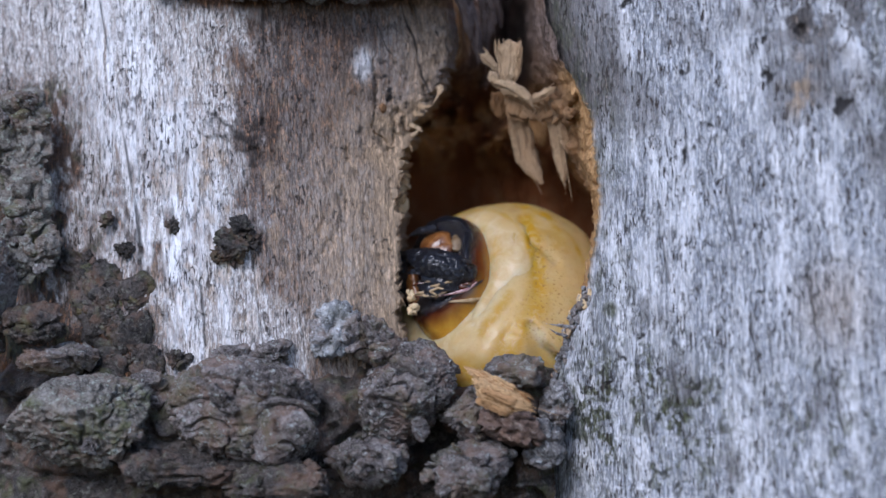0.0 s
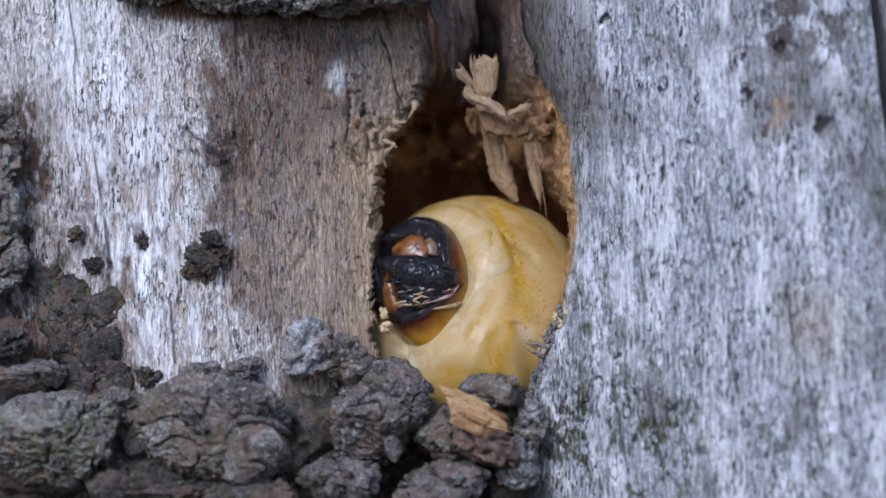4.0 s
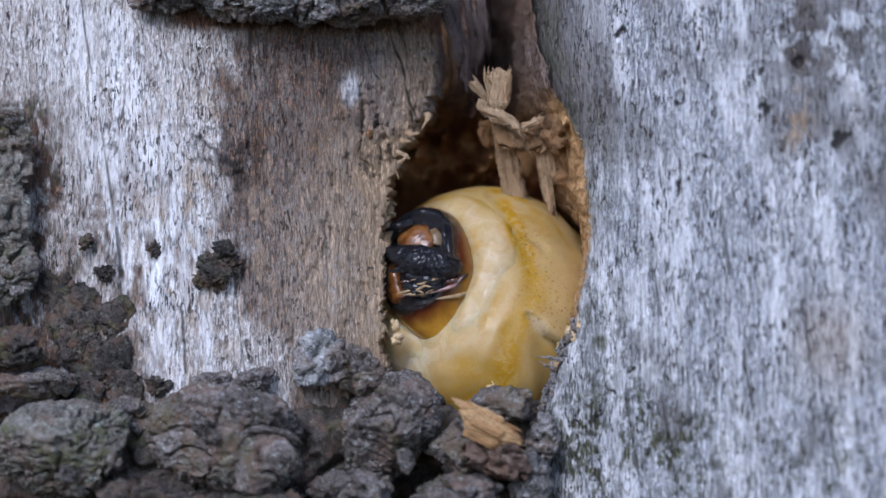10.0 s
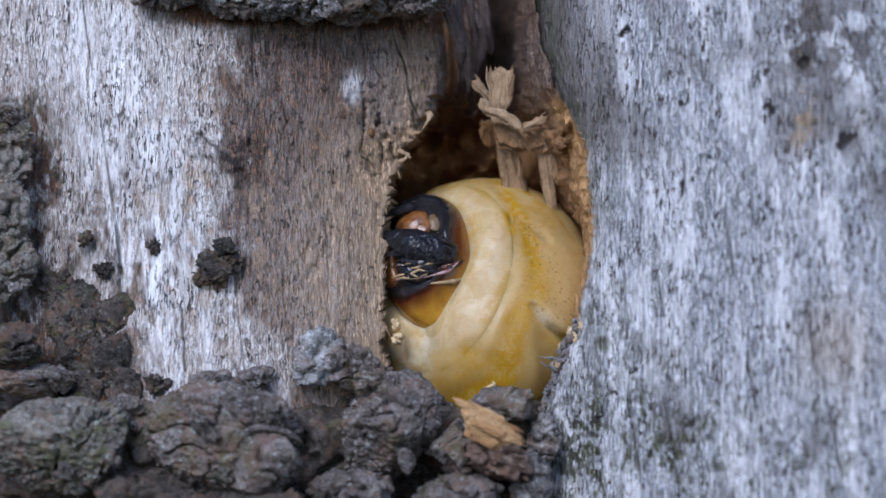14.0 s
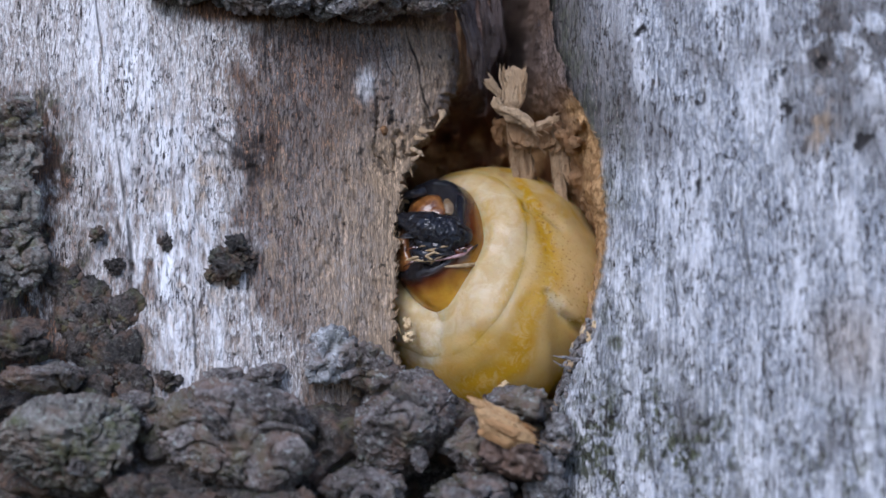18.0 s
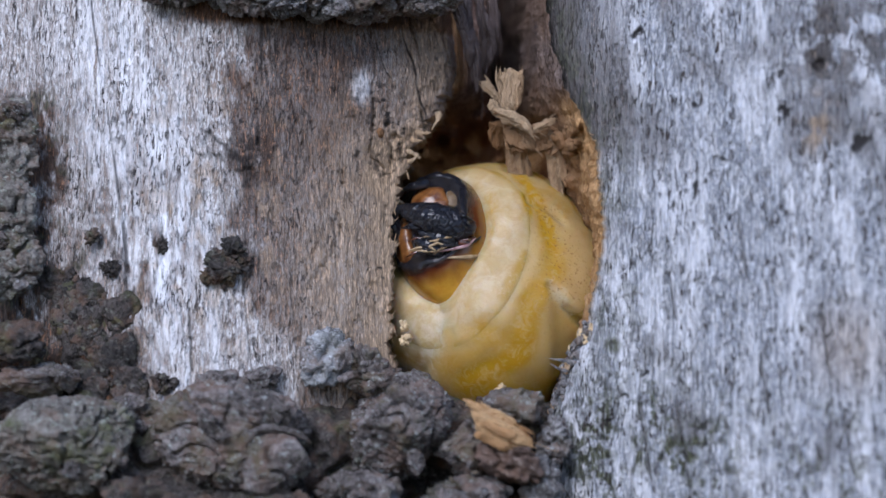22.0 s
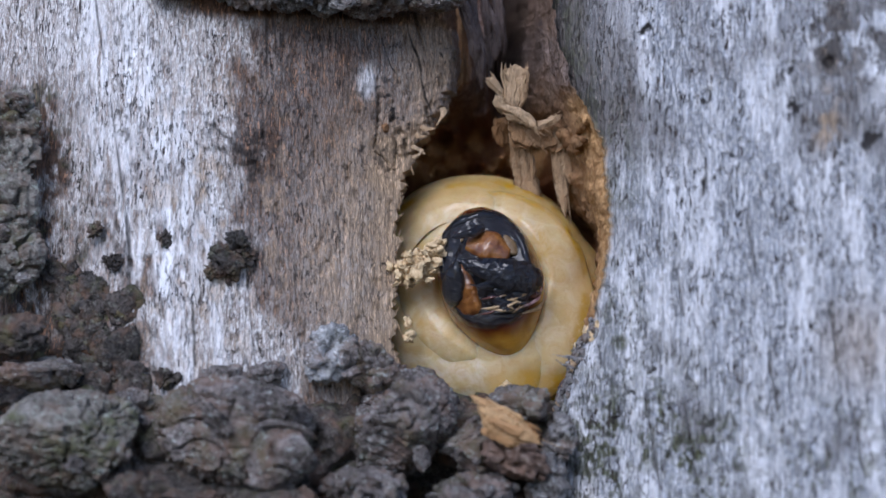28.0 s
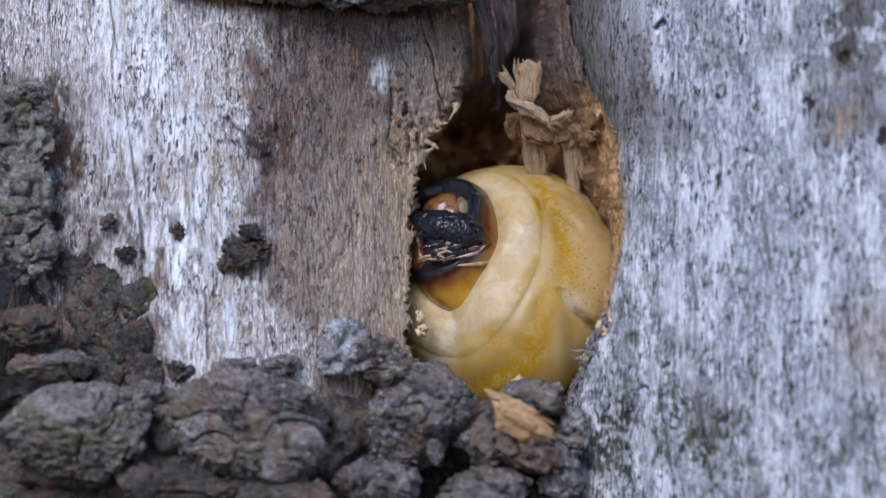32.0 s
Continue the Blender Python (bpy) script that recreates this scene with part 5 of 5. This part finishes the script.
window = blob(seen[:, 0], seen[:, 2], -0.7, 2.8, 1.15, 0.95, 0.3) * ahead
p = p - d * (0.55 * smooth(0.95, 0.7, face) * ahead)[:, None]
relief = ridged(p[:, 0] * 0.8 + 7, p[:, 1] * 0.8 + 7, p[:, 2] * 1.0 + 7, 93, 4) - 0.55
p = p + d * (black * 0.3 * relief - 0.25 * window)[:, None]
p = p * np.c_[1 - 0.20 * smooth(-1.0, -5.4, p[:, 2]), 1 - 0.10 * smooth(-1.0, -5.4, p[:, 2]), np.ones(len(p))]
head = part("head", mesh_from("head", p, f, AMBER, np.c_[black, reddish, 0 * black]), larva, "glossy amber head capsule burnt to black at the mouth")


def on_head(vx, vz, lift=0.0):
    """The place and the outward normal on the head at (vx, vz) millimetres from its middle, as seen from the flank."""
    a, bq, c = 0.0, 0.0, -1.0
    o, w = FLANK.T @ np.array([vx, 0, vz]), FLANK.T @ np.array([0, 1.0, 0])
    a, bq, c = ((w / HEAD_R) ** 2).sum(), 2 * (o * w / HEAD_R ** 2).sum(), ((o / HEAD_R) ** 2).sum() - 1
    t = (-bq - math.sqrt(max(0.0, bq * bq - 4 * a * c))) / (2 * a)
    q = o + t * w
    nn = q / HEAD_R ** 2
    nn = nn / np.linalg.norm(nn)
    return q + lift * nn, nn


def rod(name, points, radii, seed, mat, label="", flat=1.0, wrinkle=0.12, mirror=False, nu=60, na=30, pitch=2.0):
    """A bent tapering piece of the mouth; points: (vx, vz, lift) as seen from the flank; radii along it."""
    line = np.array([on_head(*q)[0] for q in points])
    t = np.linspace(0, 1, len(points))
    u = np.linspace(0, 1, nu)
    line = np.stack([np.interp(u, t, line[:, k]) for k in range(3)], 1)
    rad = np.interp(u, np.linspace(0, 1, len(radii)), radii)
    for k in range(10):
        line[1:-1] = (line[:-2] + 2 * line[1:-1] + line[2:]) / 4
        rad[1:-1] = (rad[:-2] + 2 * rad[1:-1] + rad[2:]) / 4
    tang = np.gradient(line, axis=0)
    tang /= np.linalg.norm(tang, axis=1, keepdims=True)
    nn = on_head(points[len(points) // 2][0], points[len(points) // 2][1])[1]
    side = np.cross(tang, nn)
    side /= np.linalg.norm(side, axis=1, keepdims=True)
    up = np.cross(side, tang)
    ang = np.linspace(0, 2 * np.pi, na, endpoint=False)
    rr = rad * np.sqrt(np.clip(np.minimum(u * 14 + 0.02, (1 - u) * 14 + 0.02), 0, 1))
    ring = line[:, None] + side[:, None] * (rr[:, None] * np.cos(ang))[..., None] + up[:, None] * (flat * rr[:, None] * np.sin(ang))[..., None]
    groove = ridged(ring[..., 0] * pitch + 9, ring[..., 1] * 1.1 * pitch + 9, ring[..., 2] * 1.1 * pitch + 9, seed, 4) - 0.6
    out = side[:, None] * np.cos(ang)[None, :, None] + up[:, None] * np.sin(ang)[None, :, None]
    ring = ring + out * (wrinkle * 1.7 * groove * np.minimum(1, rr[:, None] * 2))[..., None]
    if mirror:
        ring = ring[:, ::-1] * [-1, 1, 1]
    faces = grid_faces(nu, na, wrap=True).tolist() + [list(range(na - 1, -1, -1)), list(range((nu - 1) * na, nu * na))]
    return part(name, mesh_from(name, ring.reshape(-1, 3), faces, mat, np.tile([0, 0.25, 0], (nu * na, 1))), head, label)


JAW = "wrinkled blue-black pointed jaw"
rod("mandible", [(1.2, 0.85, -0.25), (0.1, 1.05, 0.15), (-1.4, 1.4, 0.55), (-3.2, 2.0, 1.15)], [0.7, 1.05, 1.0, 0.05], 95, BLACK, JAW, 0.75, 0.22, nu=130, na=80, pitch=2.6)
rod("mandible", [(-1.4, 4.3, -0.1), (-2.2, 3.7, 0.4), (-2.9, 3.2, 0.7)], [0.3, 0.32, 0.05], 96, BLACK, JAW)

# the ring that frames the face
a = np.linspace(0, 2 * np.pi, 150, endpoint=False)
ex, ez = np.sign(np.cos(a)) * np.abs(np.cos(a)) ** 0.77 * 2.95, FACE_UP + np.sign(np.sin(a)) * np.abs(np.sin(a)) ** 0.77 * (FACE_HIGH - 0.25)
ey = -HEAD_R[1] * np.sqrt(np.maximum(0.02, 1 - (ex / HEAD_R[0]) ** 2 - (ez / HEAD_R[2]) ** 2))
line = np.stack([ex, ey, ez], 1) * (0.93 + 0.045 * smooth(-0.7, 0.2, np.sin(a)))[:, None]
for k in range(6):
    line = (np.roll(line, 1, 0) + 2 * line + np.roll(line, -1, 0)) / 4
tang = np.roll(line, -1, 0) - np.roll(line, 1, 0)
tang /= np.linalg.norm(tang, axis=1, keepdims=True)
up = line / HEAD_R ** 2
up /= np.linalg.norm(up, axis=1, keepdims=True)
side = np.cross(tang, up)
ang = np.linspace(0, 2 * np.pi, 26, endpoint=False)
thick = (0.08 + (0.22 + 0.30 * (fbm(ex * 0.7 + 5, ez * 0.7 + 5, 0, 97, 3) - 0.4)) * 0.75 * smooth(-0.6, 0.2, np.sin(a)))[:, None]
ring = line[:, None] + side[:, None] * (1.25 * thick * np.cos(ang))[..., None] + up[:, None] * (0.9 * thick * np.sin(ang))[..., None]
groove = ridged(ring[..., 0] * 1.6 + 9, ring[..., 1] * 1.6 + 9, ring[..., 2] * 1.6 + 9, 96, 4) - 0.6
ring = ring + 0.22 * groove[..., None] * up[:, None]
loop = np.concatenate([ring, ring[:1]], 0).reshape(-1, 3)
part("face_ring", mesh_from("face_ring", loop, grid_faces(151, 26, wrap=True), BLACK), head, "wrinkled black ring round the mouth")
rod("jaw_joint", [(0.8, 1.3, 0.1), (1.05, 0.95, 0.2), (1.1, 0.4, 0.1)], [0.25, 0.5, 0.3], 98, BLACK, "", 0.8)
rod("jaw_joint", [(0.3, 0.0, 0.0), (0.9, -0.1, 0.05), (1.7, 0.35, -0.05)], [0.2, 0.34, 0.15], 99, AMBER_DARK, "glossy red-brown plate under the jaw", 0.6)
rod("cheek_ridge", [(2.1, 0.45, 0.0), (1.6, 0.1, 0.04), (0.9, -0.35, 0.06), (0.1, -0.75, 0.03)], [0.05, 0.1, 0.09, 0.05], 108, BLACK, "", 1.0, 0.03)
rod("labrum", [(-2.5, 3.7, -0.7), (-1.5, 3.4, -0.55), (-0.4, 2.6, -0.5)], [0.9, 1.15, 0.5], 100, MEMBRANE, "shiny orange-brown lobe above the jaw", 0.5, 0.06)
rod("clypeus", [(0.15, 4.0, -0.45), (0.22, 3.4, -0.35), (0.1, 2.7, -0.4)], [0.3, 0.5, 0.3], 101, SLIVER, "tan sliver beside the lobe", 0.4, 0.03)
rod("maxilla", [(0.2, -0.05, -0.1), (-0.9, 0.1, 0.15), (-2.2, 0.5, 0.4)], [0.45, 0.55, 0.15], 102, BLACK, "", 0.7)
rod("maxilla", [(-0.6, -0.75, -0.2), (-1.6, -0.45, 0.1), (-2.5, 0.1, 0.35)], [0.4, 0.55, 0.15], 103, BLACK, "", 0.7)
rod("palp", [(0.3, 0.3, 0.18), (-0.4, 0.1, 0.4), (-1.2, -0.15, 0.55)], [0.04, 0.10, 0.05], 104, PALP, "small tan palp", 1.0, 0.02)
rod("palp", [(-0.5, -0.45, 0.3), (-1.0, -0.3, 0.5), (-1.5, -0.55, 0.5), (-1.1, -0.8, 0.35)], [0.05, 0.09, 0.1, 0.05], 105, PALP, "small curled tan palp", 1.0, 0.02)
# tan in place of amber puts the ridge's highlight into its colour
rod("frontal_ridge", [(2.75, -0.85, -0.12), (1.2, -1.08, 0.0), (-0.4, -1.2, -0.04)], [0.06, 0.17, 0.06], 107, PALP, "raised ridge across the head, its highlight coloured pale", 1.0, 0.02)
# wrinkles over the jaw, and the striped mouthparts under it
rng = random.Random(31)
for i in range(22):
    u, w = rng.uniform(-2.6, 0.9), rng.uniform(0.55, 1.9)
    ln, rise = rng.uniform(0.35, 0.9), rng.uniform(-0.35, 0.15)
    rod("wrinkle", [(u - ln, w - rise, 0.62), (u, w + rng.uniform(-0.15, 0.15), 0.85), (u + ln, w + rise, 0.42)], [0.03, rng.uniform(0.07, 0.15), 0.03], 300 + i, BLACK, "", 0.8, 0.10)
for i in range(20):
    u, w = rng.uniform(-2.4, 0.9), rng.uniform(-0.95, 0.25)
    ln, rise = rng.uniform(0.3, 0.8), rng.uniform(-0.05, 0.40)
    rod("bristle", [(u - ln, w - rise, 0.35), (u, w + rng.uniform(-0.12, 0.12), 0.5), (u + ln, w + rise, 0.28)], [0.02, rng.uniform(0.05, 0.11), 0.02], 340 + i, (BLACK, AMBER_DARK, BLACK, SLIVER, BLACK, PALP)[i % 6], "", 0.8, 0.05)
# added strip, no mouthpart: its pale colour paints the highlight below the jaw
rod("lip", [(1.65, 0.30, 0.1), (0.9, -0.35, 0.2), (0.2, -0.55, 0.22), (-1.0, -0.85, 0.25)], [0.04, 0.13, 0.11, 0.04], 370, GLINT, "pinkish strip that paints a highlight under the jaw", 0.8, 0.03)
# the far half of the mouth, mirrored
rod("mandible", [(1.2, 0.9, -0.25), (0.2, 1.5, 0.1), (-0.6, 2.3, 0.5), (-1.3, 2.9, 0.9)], [0.5, 0.85, 0.7, 0.05], 111, BLACK, JAW, 0.75, 0.14, mirror=True)
rod("membrane", [(0.5, 3.4, -0.65), (0.2, 1.6, -0.5), (0.1, 0.0, -0.6), (0.2, -0.9, -0.9)], [0.7, 1.5, 1.2, 0.4], 110, MEMBRANE, "brown mouth skin beside the jaw", 0.45, 0.10, mirror=True)

# ---- frass pulled out of the rim by the jaws ----
frass = tagged(new("frass_clump"), "pale crumbly clump of chewed wood at the tunnel rim", "frass")
rng = random.Random(9)
for i in range(5):
    k = i / 4
    ob = part("clod", lump("clod", (0.85, 0.7, 0.95), 240 + i, 5, rough=0.9, crack=0.08, block=0.6, mat=FRASS, size=0.4), frass)
    ob.matrix_basis = pose((-0.8 + 1.6 * k) * MM, 0.1 * MM, (-1.4 + 2.8 * k) * MM, 0, 70 * i, 0)
for i in range(110):
    k = rng.random()
    ob = part("crumb", lump("crumb", (rng.uniform(0.08, 0.26), rng.uniform(0.08, 0.2), rng.uniform(0.15, 0.55)), 140 + i, 3, rough=0.7, crack=0.05, block=0.45, mat=FRASS, size=0.25), frass)
    wide = 0.52 + 0.16 * math.sin(7 * k)
    ob.matrix_basis = pose((-0.9 + 1.8 * k + rng.gauss(0, wide)) * MM, rng.gauss(-0.2, 0.4) * MM, (-1.6 + 3.2 * k + rng.gauss(0, 0.3)) * MM, rng.uniform(0, 360), rng.uniform(0, 360), 0)

for i, place in enumerate([(-3.46, 5.2, -5.32), (-3.33, 5.1, -6.3), (3.45, 3.5, -9.46), (3.18, 3.4, -9.77)]):
    chunk("frass_crumb", place, (0.26 - 0.04 * i, 0.2, 0.32 - 0.03 * i), 170 + i, (0, 40 * i, 0), FRASS, "tiny pale frass crumb", 4, "frass", "frass crumbs", rough=0.6, size=0.3)


# ---- movement ----
def motions():
    # time, shift across and up (mm), turn of the head: sideways and nodding (degrees)
    crawl = [
        (0, 0.21, -3.86, -50.4, 25.6),
        (0.5, 0.09, -3.76, -47.6, 25.1),
        (1, 0.02, -4.00, -44.4, 22.5),
        (1.5, 0.29, -3.65, -48.5, 22.2),
        (2, 0.01, -3.58, -41.2, 21.5),
        (2.5, 0.15, -3.15, -44.7, 23.0),
        (3, 0.30, -2.94, -46.2, 22.6),
        (3.5, -0.10, -2.01, -43.5, 19.4),
        (5.5, -0.09, -2.04, -42.5, 17.9),
        (6, 0.10, -1.75, -46.7, 19.2),
        (6.5, 0.05, -1.47, -46.4, 19.8),
        (7, -0.23, -1.49, -44.1, 18.5),
        (7.5, 0.06, -1.41, -43.1, 19.3),
        (8, 0.09, -1.33, -45.8, 19.0),
        (8.5, -0.06, -1.08, -45.3, 20.6),
        (9, -0.05, -1.28, -45.0, 19.9),
        (9.5, -0.57, -0.52, -41.1, 16.1),
        (10, -0.29, -0.36, -41.0, 16.9),
        (10.5, -0.12, -0.41, -44.3, 17.6),
        (11, -0.03, -0.26, -43.6, 17.3),
        (11.5, -0.11, 0.07, -44.0, 18.5),
        (12, -0.40, 0.01, -40.8, 19.1),
        (12.5, -0.13, 0.00, -42.2, 19.0),
        (13, 0.00, 0.00, -43.0, 19.0),
        (13.5, 0.08, 0.23, -41.8, 19.5),
        (14, -0.32, 0.27, -39.5, 18.0),
        (14.5, -0.24, 0.27, -40.7, 19.3),
        (16.5, -0.31, 0.75, -38.2, 20.3),
        (17, -0.06, 0.88, -41.3, 20.4),
        (17.5, -0.04, 1.10, -41.9, 20.6),
        (18, -0.51, 1.04, -37.6, 19.9),
        (18.5, -0.18, 1.18, -41.5, 21.7),
        (19, -0.08, 1.25, -42.5, 21.7),
        (19.5, 0.02, 1.40, -41.7, 21.9),
        (20, -0.39, 1.13, -36.5, 21.6),
        (20.5, -0.16, 1.25, -39.8, 22.1),
        (21, 0.02, 1.49, -41.3, 22.8),
        (21.5, -0.39, 1.86, -37.3, 21.7),
        (22, -0.36, 1.54, -35.7, 21.8),
        (22.5, -0.11, 1.77, -40.4, 23.1),
        (23, -0.31, 2.04, -36.9, 23.4),
        (23.5, -0.45, 1.33, -35.8, 20.5),
        (24, -0.45, 1.27, -37.0, 22.3),
        (24.5, -0.19, 1.41, -39.8, 21.9),
        (25, -0.01, 1.53, -39.8, 21.5),
        (25.5, 0.02, 1.50, -39.2, 21.0),
        (27.5, -0.30, 1.60, -42.0, 20.0),
        (27.7, -0.20, 1.20, -31.0, 13.0),
        (27.8, 0.00, 0.90, -24.0, 9.0),
        (27.9, 0.10, 0.60, -15.0, 6.0),
        (28, 0.10, 0.40, -8.0, 4.0),
        (28.1, 0.10, 0.30, -6.0, -3.0),
        (28.2, 0.10, 0.20, -3.0, -7.0),
        (28.3, 0.00, -0.50, 4.0, -14.0),
        (28.4, 0.00, -1.20, 4.0, -25.0),
        (28.5, 0.00, -1.60, 2.0, -33.0),
        (28.6, 0.00, -1.80, -1.0, -38.0),
        (28.8, 0.00, -1.70, 0.0, -31.0),
        (28.9, 0.00, -1.10, -2.0, -15.0),
        (29, 0.00, 0.40, -7.0, -7.0),
        (29.1, 0.00, 0.90, -15.0, 5.0),
        (29.2, 0.00, 0.80, -22.0, 11.0),
        (29.3, 0.00, 0.60, -27.0, 14.0),
        (29.5, -0.30, 0.30, -33.0, 15.0),
        (30, -0.20, -0.10, -38.0, 20.0),
        (30.5, -0.10, 0.05, -38.5, 20.0),
        (31, -0.50, 0.30, -39.0, 20.0),
        (31.5, 0.00, 0.60, -40.0, 19.0),
        (32, 0.10, 0.80, -42.0, 19.0),
    ]
    for ob, share in ((head, 1.0), (prothorax, 0.96), (mesothorax, 0.86), (metathorax, 0.55), (abdomen, 0.0)):
        rows = []
        for t, cx, cz, yaw, nod in crawl:
            if ob in (head, prothorax):
                early = float(smooth(12, 8, t))
                yaw, nod = yaw + 9 * early, nod - 3 * early
            turn = Matrix.Rotation(radians(3) * float(smooth(-32, -8, yaw)), 4, 'Y') @ Matrix.Rotation(radians(yaw), 4, 'Z') @ Matrix.Rotation(radians(-nod), 4, 'X')
            q = REST.to_quaternion().slerp(turn.to_quaternion(), share)
            aside = {mesothorax: -1.5, metathorax: -2.0}.get(ob, 0.0) * float(smooth(-32, -8, yaw))
            m = Matrix.Translation(((cx + aside) * MM, 0, cz * MM)) @ q.to_matrix().to_4x4()
            if ob is head:
                m = m @ Matrix.Rotation(radians(-0.35 * min(0, nod + 8)), 4, 'X')
                m = m @ Matrix.Translation((0, -1.0 * MM * float(smooth(-32, -8, yaw)), 0))
                m = m @ Matrix.Translation(HEAD_AT) @ Matrix.Rotation(-TILT, 4, 'Y')
            if ob is abdomen:
                m = Matrix.Translation((0.3 * cx * MM, 0, 0.5 * cz * MM)) @ pose(2.2 * MM, 3.6 * MM, -6.5 * MM, 20, 0, 0)
            rows.append((t, m))
        walk(ob, rows)
    # the clump comes out with the jaws, stays on the rim, and is drawn back in
    tucked, pulled, rim_a, rim_b = [((-5.49, 9.5, 0.86), (-2.45, 5.2, -1.2), (-2.63, 5.4, -0.99), (-3.11, 5.6, 0.12)) for _ in (0,)][0]
    stay = [(0, tucked, 0), (27.5, tucked, 0), (27.8, tucked, 5), (27.9, (-3.0, 6, -0.9), -22), (28.0, pulled, -25), (28.1, rim_a, -15), (28.2, rim_a, 0), (28.6, rim_b, 15),
            (29.0, rim_b, 15), (29.2, (-3.03, 5.6, -0.36), 10), (29.3, rim_b, 5), (29.5, (-4.38, 8, 0.36), 0), (29.8, tucked, 0), (32, tucked, 0)]
    walk(frass, [(t, pose(c[0] * MM, c[1] * MM, c[2] * MM, 0, -a, 0)) for t, c, a in stay])


motions()
